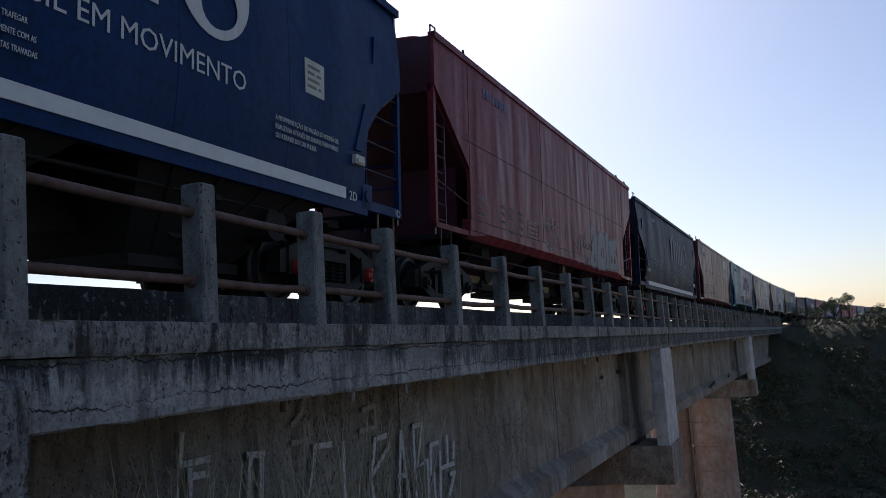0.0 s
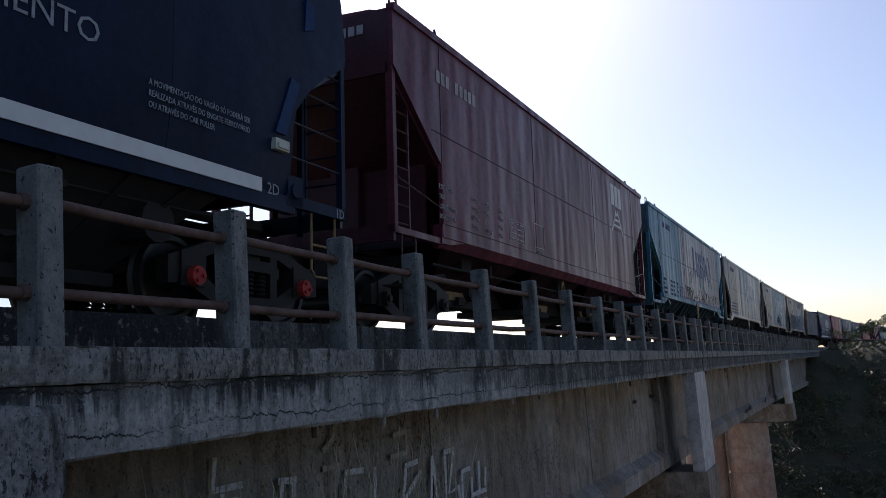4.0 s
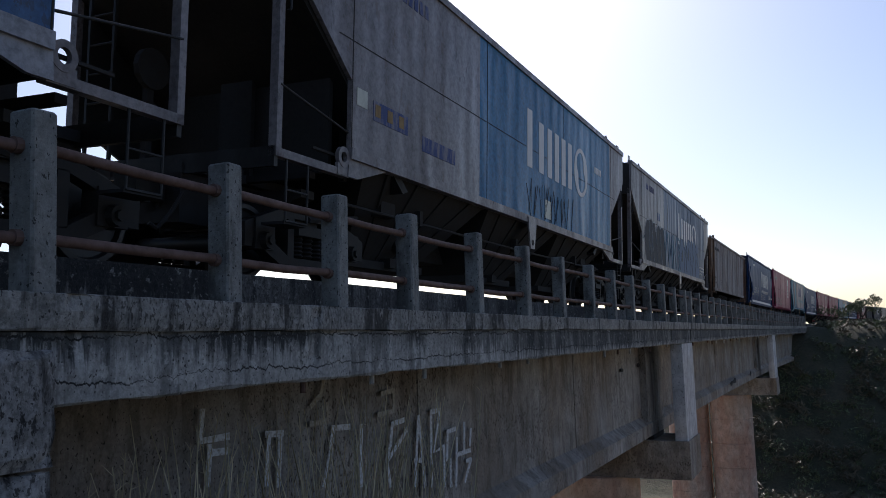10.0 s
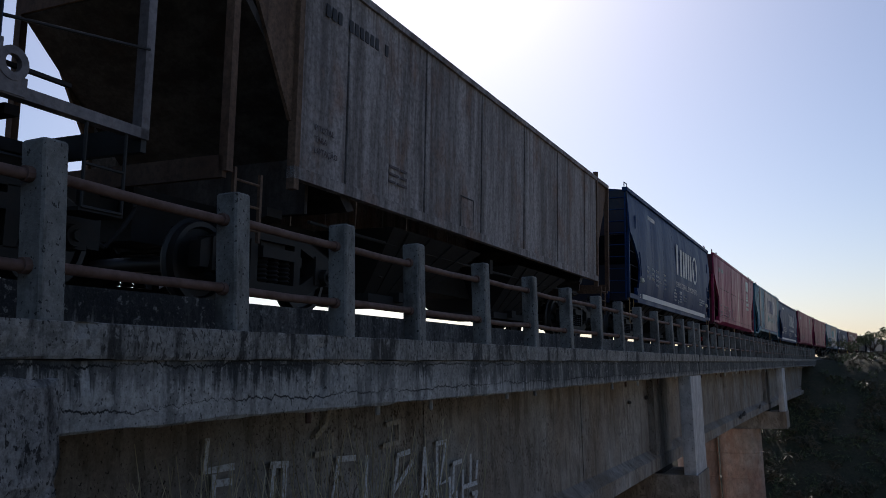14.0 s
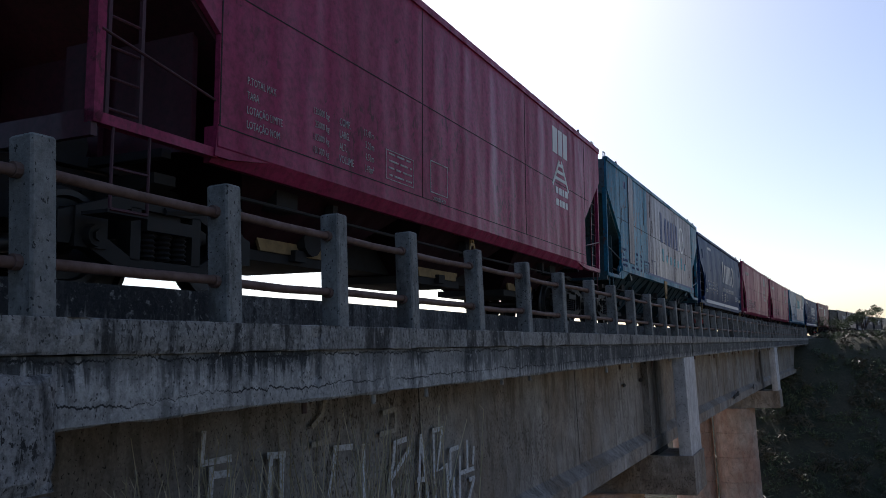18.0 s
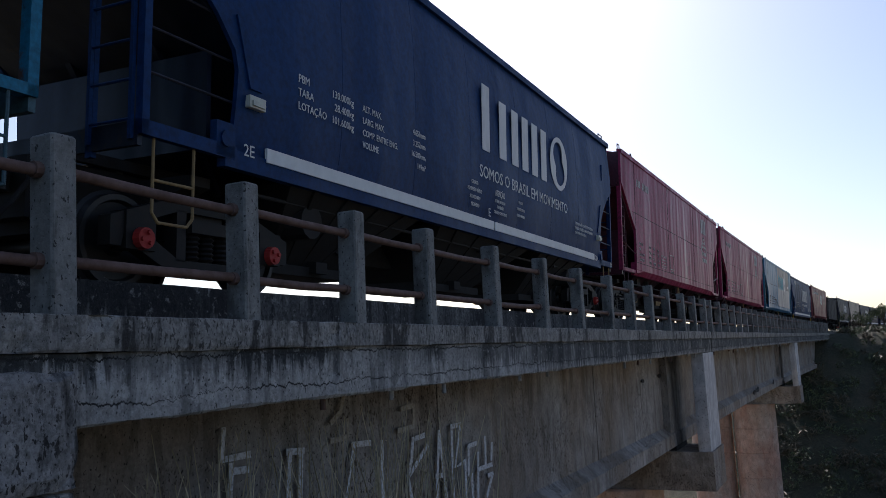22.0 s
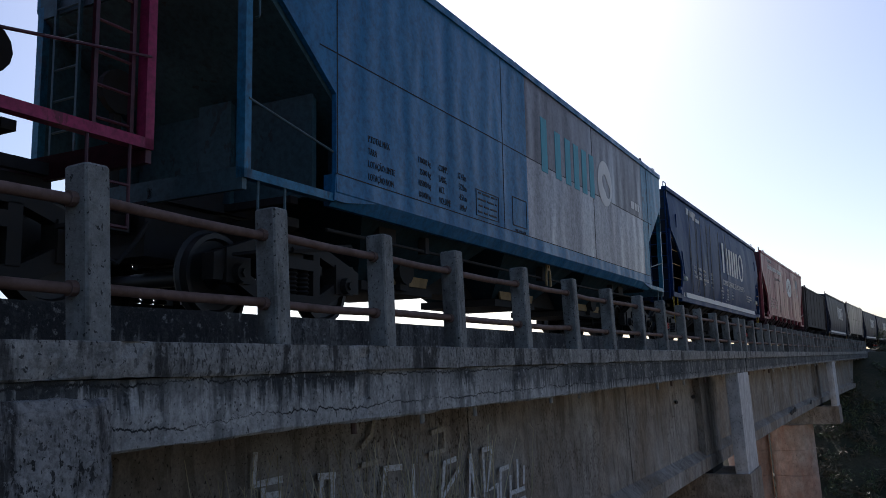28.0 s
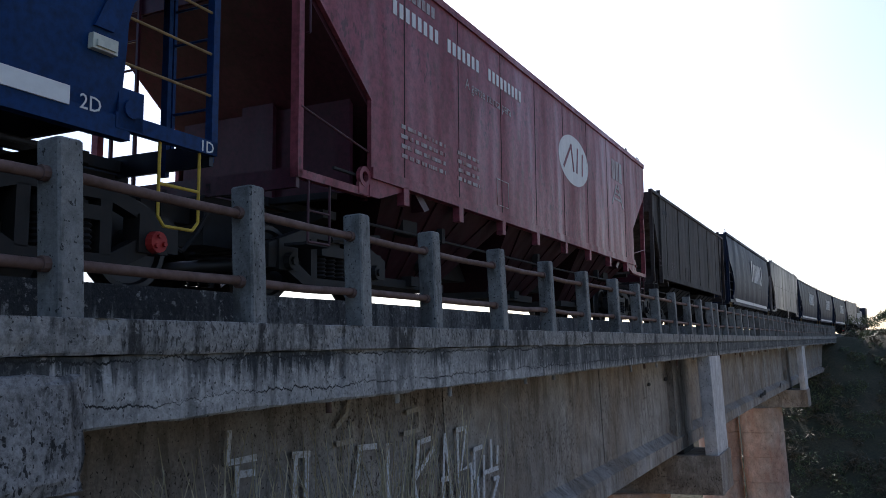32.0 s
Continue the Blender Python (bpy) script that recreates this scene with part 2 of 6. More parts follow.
def paint(name, base, fade=None, dirt=0.4, gloss=0.42, dents=1.0, rust=0.0, seed=0.0, smears=0.3, chips=0.6, shine=0.34, ribs=0.17, pitch=11.5, lumps=1.0, spread=0.2):
    """Old enamel on a dented steel side: faded patches, dirt runs, rust freckles, soft upright dents between its ribs."""
    k = Net(name)
    fade = fade or tuple(v * 1.4 for v in base)
    base, fade = tuple(v * 0.8 for v in base), tuple(v * 0.78 for v in fade)
    patch = k.noise(k.stretch(1, 0.5, 0.5, seed), 1.2, 4.0)
    runs = k.noise(k.stretch(1, 1.5, 0.2, seed + 3), 0.9, 2.0, 0.5)
    fine = k.noise(k.stretch(1, 1, 1, seed), 14.0, 5.0, 0.65)
    c = k.mix(k.ramp(patch, (0.35, 0.0), (0.68, 1.0)), base, fade)
    smear = k.noise(k.stretch(1, 0.8, 0.35, seed + 7), 1.1, 3.0, 0.5)
    c = k.mix(k.math("MULTIPLY", k.ramp(smear, (0.50, 0.0), (0.72, 1.0)), smears), c, tuple(v * 0.7 + 0.045 for v in fade))
    c = k.mix(k.math("MULTIPLY", k.ramp(runs, (0.46, 0.0), (0.78, 1.0)), dirt * 0.8), c, tuple(v * 0.3 + 0.012 for v in base))
    c = k.mix(k.ramp(fine, (0.32, 0.55), (0.6, 1.0)), (0.006, 0.006, 0.006), c)
    if rust:
        spot = k.math("MULTIPLY", k.ramp(k.noise(k.stretch(1, 1.6, 0.7, seed + 9), 3.1, 8.0, 0.72), (0.56, 0.0), (0.63, 1.0)), rust)
        c = k.mix(spot, c, (0.09, 0.04, 0.022))
    if chips:
        # flaked paint: small dark chips gathered in patches
        zone = k.ramp(k.noise(k.stretch(1, 0.8, 0.8, seed + 11), 0.9, 3.0), (0.48, 0.0), (0.62, 1.0))
        chip = k.math("MULTIPLY", k.ramp(k.noise(k.stretch(1, 1.3, 0.6, seed + 13), 9.0, 4.0, 0.6), (0.575, 0.0), (0.60, 1.0)), zone)
        c = k.mix(k.math("MULTIPLY", chip, chips), c, (0.03, 0.02, 0.018))
    dent = k.noise(k.stretch(1, 1.0, 0.26, seed + 5), 2.3, 1.2, 0.35)
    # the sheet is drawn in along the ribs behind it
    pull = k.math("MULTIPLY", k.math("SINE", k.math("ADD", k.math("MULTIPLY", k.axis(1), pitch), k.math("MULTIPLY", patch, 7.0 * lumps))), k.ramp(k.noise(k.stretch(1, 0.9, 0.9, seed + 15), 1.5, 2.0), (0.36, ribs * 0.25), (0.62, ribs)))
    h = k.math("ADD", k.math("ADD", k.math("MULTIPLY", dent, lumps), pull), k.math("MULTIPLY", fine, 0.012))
    k.b.inputs["Specular IOR Level"].default_value = shine
    return k.out(c, k.ramp(runs, (0.3, gloss * 0.72), (0.7, gloss * 0.72 + spread)), h, 0.6 * dents, 0.07)


def steel(name, base, rough=0.7, vary=0.4, metal=0.0, rust=(0.06, 0.03, 0.02)):
    k = Net(name)
    a = k.noise(k.stretch(1, 1, 1), 6.0, 6.0, 0.65)
    c = k.mix(k.math("MULTIPLY", k.ramp(a, (0.4, 0.0), (0.65, 1.0)), vary), base, rust)
    k.b.inputs["Specular IOR Level"].default_value = 0.5 if metal else 0.2
    return k.out(c, rough, k.noise(k.co, 40.0, 4.0), 0.25, 0.004, metal)


def boards(name, dark, pale, rust):
    """Bare steel sheets in upright strips: dust runs, rusty seams, each strip a little different."""
    k = Net(name)
    r = k.random()
    run = k.noise(k.stretch(1, 2.4, 0.22), 1.6, 8.0, 0.66)
    blot = k.noise(k.stretch(1, 1, 0.6, 3), 1.5, 6.0, 0.65)
    fine = k.noise(k.co, 17.0, 6.0, 0.7)
    c = k.mix(k.ramp(run, (0.4, 0.0), (0.58, 1.0)), dark, pale)
    c = k.mix(k.math("MULTIPLY", k.ramp(blot, (0.52, 0.0), (0.66, 1.0)), 0.75), c, rust)
    c = k.mix(k.math("MULTIPLY", k.ramp(k.noise(k.stretch(1, 3.0, 0.12, 7), 2.2, 6.0, 0.6), (0.58, 0.0), (0.68, 1.0)), 0.6), c, tuple(v * 0.45 for v in rust))
    c = k.mix(k.ramp(fine, (0.34, 0.45), (0.58, 1.0)), (0.01, 0.01, 0.01), c)
    c = k.mix(k.ramp(r, (0.0, 0.65), (1.0, 1.0)), tuple(v * 0.7 for v in dark), c)
    k.b.inputs["Specular IOR Level"].default_value = 0.25
    return k.out(c, 0.75, k.math("ADD", k.math("MULTIPLY", blot, 0.6), k.math("MULTIPLY", fine, 0.2)), 0.5, 0.02)


MAT = {
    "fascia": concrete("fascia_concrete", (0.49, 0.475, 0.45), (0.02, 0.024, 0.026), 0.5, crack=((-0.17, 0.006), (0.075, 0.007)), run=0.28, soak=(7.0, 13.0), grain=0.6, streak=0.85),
    "ledge": concrete("ledge_concrete", (0.36, 0.345, 0.32), (0.02, 0.019, 0.018), 0.9, specks=0.8, grain=0.75, streak=0.45),
    "strut": concrete("strut_concrete", (0.62, 0.61, 0.61), (0.2, 0.19, 0.18), 0.3, grain=0.12),
    "post": concrete("post_concrete", (0.29, 0.29, 0.275), (0.035, 0.035, 0.032), 0.65, grain=0.4),
    "abutment": concrete("abutment_concrete", (0.34, 0.325, 0.31), (0.016, 0.015, 0.015), 0.92, specks=0.95, grain=0.8),
    "curb": concrete("kerb_concrete", (0.26, 0.245, 0.22), (0.016, 0.016, 0.016), 0.9, run=0.64, streak=0.7),
    "girder": concrete("girder_concrete", (0.42, 0.39, 0.36), (0.06, 0.044, 0.03), 0.42, (0.62, 0.48, 0.35), warm=0.75, grain=0.4, specks=0.95),
    "pier": concrete("pier_concrete", (0.60, 0.47, 0.38), (0.36, 0.21, 0.15), 0.35, (0.9, 0.55, 0.44), warm=0.6, grain=0.2),
    "pipe": steel("rusty_pipe", (0.15, 0.095, 0.08), 0.7, 0.7),
    "under": steel("sooty_steel", (0.028, 0.027, 0.027), 0.8, rust=(0.022, 0.014, 0.01)),
    "bogie": steel("greasy_steel", (0.014, 0.0135, 0.013), 0.6, rust=(0.03, 0.02, 0.015)),
    "wheel": steel("wheel_steel", (0.024, 0.023, 0.0225), 0.5, metal=0.3, rust=(0.03, 0.02, 0.015)),
    "cap": steel("red_cap", (0.42, 0.035, 0.03), 0.5, 0.2),
    "yellow": steel("yellow_paint", (0.55, 0.36, 0.04), 0.55, 0.3),
    "ochre": steel("ochre_paint", (0.30, 0.20, 0.09), 0.7, 0.4),
    "white": steel("white_paint", (0.72, 0.72, 0.70), 0.6, 0.15, rust=(0.3, 0.29, 0.27)),
    "rail": steel("rail_steel", (0.12, 0.09, 0.075), 0.45, 0.4, 0.6),
    "sleeper": steel("sleeper_concrete", (0.22, 0.21, 0.2), 0.9),
}


# ---- bridge ----
def sweep(bm, outline, s0, s1, step=1.5, wobble=0.0):
    """An outline in (left, z), carried along the line."""
    n = max(1, round((s1 - s0) / step))
    rings = []
    for i in range(n + 1):
        s = s0 + (s1 - s0) * i / n
        rings.append([at_line(s, l, z + (wobble * noise.noise(Vector((s * 1.7, l, z * 3))) if wobble else 0)) for l, z in outline])
    loop(bm, rings)


def ragged(bm, outline, s0, s1, rough):
    """Like sweep, in short steps, with the first points of the outline chipped and worn."""
    rings, n = [], round((s1 - s0) / (0.07 if s0 < 20 else 0.3))
    for i in range(n + 1):
        s = s0 + (s1 - s0) * i / n
        ring = []
        for j, (l, z) in enumerate(outline):
            a, b = (noise.fractal(Vector((s * 1.3, z * 9 + k, j * 0.7)), 0.6, 2.2, 5) for k in (0, 20)) if j < rough else (0, 0)
            bite = max(0.0, noise.noise(Vector((s * 4.1, j * 0.9, 3))) - 0.35) * 0.09 if j < rough else 0
            ring.append(at_line(s, l + a * 0.006 + bite, z + b * (0.016 if j < 2 else 0.008)))
        rings.append(ring)
    loop(bm, rings)


def rough_block(bm, x0, x1, y0, y1, z0, z1, m, worn=0.035):
    """A concrete block with eroded faces and broken edges."""
    box(bm, x0, x1, y0, y1, z0, z1)
    for axis in range(3):
        lo, hi = (x0, y0, z0)[axis], (x1, y1, z1)[axis]
        n = max(2, min(40, round((hi - lo) / 0.07)))
        for i in range(1, n):
            at, up = Vector((0, 0, 0)), Vector((0, 0, 0))
            at[axis], up[axis] = lo + (hi - lo) * i / n, 1.0
            if axis == 1 and at.y < y1 - 2.0 or axis == 0 and at.x < x1 - 1.0 or axis == 2 and at.z < z1 - 1.6:
                continue
            bmesh.ops.bisect_plane(bm, geom=bm.verts[:] + bm.edges[:] + bm.faces[:], plane_co=at, plane_no=up)
    for v in bm.verts:
        p = v.co.copy()
        ends = sum(abs(p[a] - (x1, y1, z1)[a]) < 0.001 for a in range(3)) + (abs(p.z - z0) < 0.001)
        f = noise.fractal(p * 4.0, 0.7, 2.1, 5)
        out = Vector(((p.x > x1 - 0.001) * 1.0, (p.y > y1 - 0.001) * 1.0, (p.z > z1 - 0.001) * 1.0))
        v.co = p + out * (f * 0.012) - (out * worn * (0.4 + max(0.0, noise.noise(p * 6.0 + Vector((5, 0, 0)))) * 1.6) if ends > 1 else Vector((0, 0, 0)))
        v.co = m @ v.co


SPANS = [(-7.0, 26.35), (26.45, 59.6), (59.7, 92.0)]
bridge = tagged(new("rail_bridge"), "weathered concrete railway viaduct with stained edge beams over a valley", "bridge", kind="structure")
for s0, s1 in SPANS:
    part("edge_beam", mesh((ragged, [(FACE - 0.038, 0.112), (FACE - 0.047, 0.124), (FACE - 0.05, 0.22), (FACE - 0.049, 0.31), (FACE - 0.042, 0.317), (4.4, 0.322), (4.4, 0.117)], s0, s1, 5)), MAT["ledge"], bridge,
         "concrete edge strip with dark water stains")
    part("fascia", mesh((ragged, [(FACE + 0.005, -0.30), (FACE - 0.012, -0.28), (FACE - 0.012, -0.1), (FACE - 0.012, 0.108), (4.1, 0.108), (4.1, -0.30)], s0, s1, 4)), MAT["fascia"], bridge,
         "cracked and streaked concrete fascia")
    part("deck_slab", mesh((sweep, [(4.1, -0.306), (4.1, 0.30), (9.2, 0.30), (9.2, -0.306)], s0, s1)), MAT["girder"], bridge)
    part("kerb", mesh((sweep, [(4.72, 0.30), (4.72, 0.65), (4.95, 0.65), (4.95, 0.30)], s0, s1, 0.8, 0.008)), MAT["curb"], bridge, "dark stained ballast kerb")
    part("kerb", mesh((sweep, [(8.2, 0.30), (8.2, 0.55), (8.45, 0.55), (8.45, 0.30)], s0, s1)), MAT["curb"], bridge)
for n, (s0, s1) in enumerate(((2.5, 25.72), (25.8, 59.1), (59.2, 92.5))):
    for side in (1, -1):
        def lft(v):
            return TRACK + 0.05 - side * (TRACK - v)
        part("girder_web", mesh((sweep, [(lft(5.0), -0.306), (lft(5.0), -2.42), (lft(5.5), -2.42), (lft(5.5), -0.306)], s0, s1)), MAT["girder"], bridge)
        part("girder_flange", mesh((sweep, [(lft(5.0), -2.42), (lft(4.76), -2.62), (lft(4.76), -2.98), (lft(5.9), -2.98), (lft(5.9), -2.42)], s0, s1)), MAT["girder"], bridge)
        for a, b in ((s0 - 0.01, s0 + 1.5), (s1 - 1.5, s1 + 0.01)):
            # the thicker end of the girder, with a slanting shoulder
            n0, n1 = (a, b - 0.35) if a < s0 else (a + 0.35, b)
            part("end_block", mesh((sweep, [(lft(4.80), -0.306), (lft(4.80), -2.60), (lft(5.02), -2.60), (lft(5.02), -0.306)], n0, n1)), MAT["girder"], bridge)
        for s in np.arange(s0 + 7.6, s1 - 4, 7.6):
            part("diaphragm_mark", mesh((sweep, [(lft(4.985), -0.306), (lft(4.985), -2.42), (lft(5.02), -2.42), (lft(5.02), -0.306)], s, s + 0.1)), MAT["girder"], bridge)
for s in (25.75, 59.2):
    for d in (-0.475, 0.475):
        part("strut", mesh((box, -0.36, 0, -0.47, 0.47, -3.12, -0.31, on_line(s + d, FACE, 0), 0.015)), MAT["strut"], bridge, "pale concrete strut under the deck edge")
    part("pier_cap", mesh((prism, [(0.05, -4.22), (0.05, -3.12), (-6.0, -3.12), (-6.0, -4.22)], "y", -1.02, 1.02, on_line(s, FACE, 0))), MAT["girder"], bridge, "stained concrete pier cap")
    part("bearing", mesh((box, -1.6, -1.0, -0.8, 0.8, -3.12, -2.98, on_line(s, FACE, 0))), MAT["under"], bridge)
    for lat in (6.85, 9.7):
      rings = []
      for z in np.arange(-4.22, -18, -1.6):
        for dz, r in ((0.0, 1.325), (-0.035, 1.36), (-1.565, 1.36)):
            rings.append([at_line(s, lat, 0) + Vector((r * math.cos(a), r * math.sin(a), z + dz)) for a in np.linspace(0, math.tau, 33)[:-1]])
      part("pier", mesh((loop, rings)), MAT["pier"], bridge, "round concrete pier with reddish stains and lift joints")
part("joint_cover", mesh((box, -0.1, 0.06, -0.04, 0.04, -0.1, 0.3, on_line(26.4, FACE + 0.08, 0))), MAT["under"], bridge)
abutment = tagged(new("abutment"), "rough concrete abutment block at the bridge's end", "abutment", kind="structure")
part("upper_block", mesh((rough_block, -3.0, 0.06, -6.0, 0, -0.61, 0.03, on_line(3.2, FACE, 0))), MAT["abutment"], abutment)
part("lower_block", mesh((rough_block, -3.0, 0.05, -6.0, -0.02, -6.0, -0.62, on_line(3.2, FACE, 0))), MAT["abutment"], abutment)
part("back_wall", mesh((box, -7.2, -1.2, -0.6, 0.0, -8.0, -0.306, on_line(2.6, FACE, 0))), MAT["curb"], abutment)
far_abutment = tagged(new("abutment"), "concrete abutment at the bridge's far end", "abutment", kind="structure")
part("wall", mesh((box, -6.5, -0.2, 0, 2.0, -7.0, 0.1, on_line(92.05, FACE, 0))), MAT["girder"], far_abutment)
part("wing_wall", mesh((box, -0.3, 0.05, 0.0, 5.0, -2.5, 0.55, on_line(92.1, FACE, 0))), MAT["curb"], far_abutment)

for s, z, w in ((44.2, -2.62, 0.30), (45.0, -2.57, 0.24), (45.7, -2.55, 0.34), (53.0, -2.6, 0.24), (53.2, -2.5, 0.2), (22.2, -0.95, 0.12), (24.3, -0.9, 0.16)):
    # concrete broken away round the drain holes
    lat = 4.745 if z < -2.4 else 4.995
    part("broken_spot", mesh((loop, [[at_line(s + w * 1.6 * (0.8 + 0.4 * noise.noise(Vector((s, j, 0)))) * math.cos(j * 0.7), lat + d, z + w * 0.4 * math.sin(j * 0.7)) for j in range(9)] for d in (0.02, 0.0)])), MAT["under"], bridge, "dark hole of broken concrete")
for s in np.arange(4.6, 91, 1.15):
    if random.random() < 0.8:
        h = random.uniform(0.05, 0.15)
        part("drain_stub", mesh((rod, at_line(s, FACE + 0.12, -0.31), at_line(s, FACE + 0.12, -0.31 - h), 0.025, 7)), MAT["pipe"] if random.random() < 0.5 else MAT["strut"], bridge)
def stroke(bm, pts, w, put, thick=0.006):
    """A brush stroke: a thin ribbon of width w along points in (along, up); put lays it on its surface."""
    pts = [Vector(q) for q in pts]
    pts[0], pts[-1] = pts[0] + (pts[0] - pts[1]).normalized() * w * 0.3, pts[-1] + (pts[-1] - pts[-2]).normalized() * w * 0.3
    rings = []
    for i, q in enumerate(pts):
        d = (pts[min(i + 1, len(pts) - 1)] - pts[max(i - 1, 0)])
        d = d.normalized() if d.length > 1e-6 else Vector((1, 0))
        n = Vector((-d.y, d.x)) * w / 2
        rings.append([put(v.x, v.y, h) for v, h in ((q - n, 0.0), (q + n, 0.0), (q + n, thick), (q - n, thick))])
    loop(bm, rings)


graffiti = tagged(new("wall_graffiti"), "brushed white graffiti strokes on the concrete girder", "graffiti")
k = Net("brushed_whitewash").geo()
w = k.noise(k.stretch(1, 8, 8), 3.0, 5.0, 0.7)
MAT["whitewash"] = k.out(k.mix(k.ramp(w, (0.35, 0.0), (0.55, 1.0)), (0.30, 0.28, 0.25), (0.62, 0.63, 0.66)), 0.9)
k = Net("worn_whitewash").geo()
MAT["worn_wash"] = k.out(k.mix(k.ramp(k.noise(k.stretch(1, 8, 8), 3.0, 5.0, 0.7), (0.4, 0.0), (0.6, 1.0)), (0.28, 0.24, 0.19), (0.42, 0.39, 0.34)), 0.9)
STROKES = [[(6.69, -0.87), (6.95, -0.89)], [(6.73, -0.87), (6.69, -1.35)], [(6.92, -0.88), (6.88, -1.39)], [(7.88, -0.94), (8.24, -0.96)], [(7.9, -0.94), (7.83, -1.22), (7.7, -1.53)], [(8.51, -0.98), (8.49, -1.66)], [(9.27, -1.07), (9.22, -1.29), (9.11, -1.46), (9.2, -1.79)], [(9.27, -1.04), (9.59, -1.02)], [(9.67, -1.16), (9.15, -1.46)], [(10.02, -1.02), (9.87, -1.9)], [(10.02, -1.02), (10.17, -1.95)], [(9.88, -1.58), (10.09, -1.6)], [(10.41, -0.99), (10.7, -0.99)], [(10.69, -1.0), (10.48, -1.55), (10.82, -1.51)], [(10.81, -1.51), (10.79, -2.06)]]
STROKES += [[(10.41, -0.99), (10.38, -1.99)], [(10.94, -1.33), (10.9, -1.72)], [(10.94, -1.32), (11.21, -1.31)], [(11.27, -1.46), (11.19, -2.13)], [(11.56, -1.26), (11.52, -1.69)], [(11.8, -1.38), (11.75, -1.61)], [(11.23, -1.69), (11.76, -1.69)], [(11.01, -1.73), (11.02, -2.1)], [(11.77, -1.83), (11.52, -2.11)], [(11.6, -1.83), (11.77, -1.83)], [(5.77, -0.56), (5.75, -0.82), (6.12, -0.82)], [(5.87, -0.88), (5.84, -1.21)], [(5.89, -0.94), (6.09, -0.95)]]
for pts in STROKES:
    part("stroke", mesh((stroke, pts, 0.065, lambda a, z, h: at_line(a, 4.999 - h, z))), MAT["whitewash"], graffiti)
for pts in [[(9.33, -0.62), (9.32, -0.88), (8.92, -0.89)], [(9.01, -0.64), (9.33, -0.62)], [(7.72, -0.4), (7.65, -0.56), (7.47, -0.66)], [(7.78, -0.66), (7.79, -0.85), (7.46, -0.85)]]:
    part("stroke", mesh((stroke, pts, 0.06, lambda a, z, h: at_line(a, 4.999 - h, z))), MAT["worn_wash"], graffiti, "worn stroke")

# railing: concrete posts of uneven spacing with two rusty pipes
railing = tagged(new("bridge_railing"), "concrete post railing with two rusty pipe rails along the deck edge", "railing", kind="structure")
POSTS = [-0.1, 1.6, 3.23, 4.83, 6.31, 7.74, 9.59, 11.44, 13.24, 15.17, 16.9, 18.71, 20.59, 22.55, 24.3, 26.15, 27.2]
while POSTS[-1] < 90:
    POSTS.append(POSTS[-1] + 1.84)
post_mesh = finish(mesh((box, -0.19, 0, -0.17, 0, 0.30, 1.335, None, 0.014)), "post", MAT["post"])
collar_mesh = finish(mesh((rod, (-0.1, -0.215, 0), (-0.1, 0.045, 0), 0.047, 10)), "collar", MAT["pipe"])
for k, s in enumerate(POSTS):
    lean = random.uniform(-0.7, 0.7) if k > 3 else (0, 0, 1.2, 0.3)[k]
    p = part("post", post_mesh, None, railing, at=on_line(s, FACE, random.uniform(-0.012, 0.012) if k > 3 else 0) @ pose(0, 0, 0, lean, 0, random.uniform(-1.5, 1.5) if k > 3 else 0))
    for z in (1.13, 0.622):
        part("collar", collar_mesh, None, p, at=pose(0, 0, z))
for s, s2 in zip(POSTS, POSTS[1:]):
    for z in (1.13, 0.622):
        bm = bmesh.new()
        a, b = at_line(s - 0.02, FACE + 0.1, z + random.uniform(-0.012, 0.012)), at_line(s2 - 0.15, FACE + 0.1, z + random.uniform(-0.012, 0.012))
        mid = (a + b) / 2 + Vector((0, 0, random.uniform(-0.015, 0.004)))
        tube(bm, [a, mid, b], 0.034, 10)
        part("pipe_rail", bm, MAT["pipe"], railing, smooth=True)

# track
track = tagged(new("railway_track"), "ballasted track with steel rails on concrete sleepers", "track", kind="structure")
for side in (-0.84, 0.84):
    c = TRACK + side
    h = RAIL + side * math.sin(radians(CANT))
    part("rail", mesh((sweep, [(c - 0.036, h - 0.005), (c + 0.036, h - 0.005), (c + 0.036, h - 0.05), (c + 0.01, h - 0.06), (c + 0.01, h - 0.15), (c + 0.07, h - 0.17),
                                 (c - 0.07, h - 0.17), (c - 0.01, h - 0.15), (c - 0.01, h - 0.06), (c - 0.036, h - 0.05)], -60, 330, 3)), MAT["rail"], track)
part("ballast", mesh((sweep, [(4.95, 0.30), (4.97, 0.50), (5.4, 0.56), (7.7, 0.56), (8.2, 0.45), (8.2, 0.30)], -60, 330, 2, 0.02)), MAT["curb"], track, "grey stone ballast")
sleeper_mesh = finish(mesh((box, -1.3, 1.3, -0.13, 0.13, 0.45, 0.575, None, 0.02)), "sleeper", MAT["sleeper"])
for k in range(150):
    part("sleeper", sleeper_mesh, None, track, at=on_line(-4 + k * 0.65, TRACK, 0.025) @ pose(0, 0, 0, 0, CANT, 0))


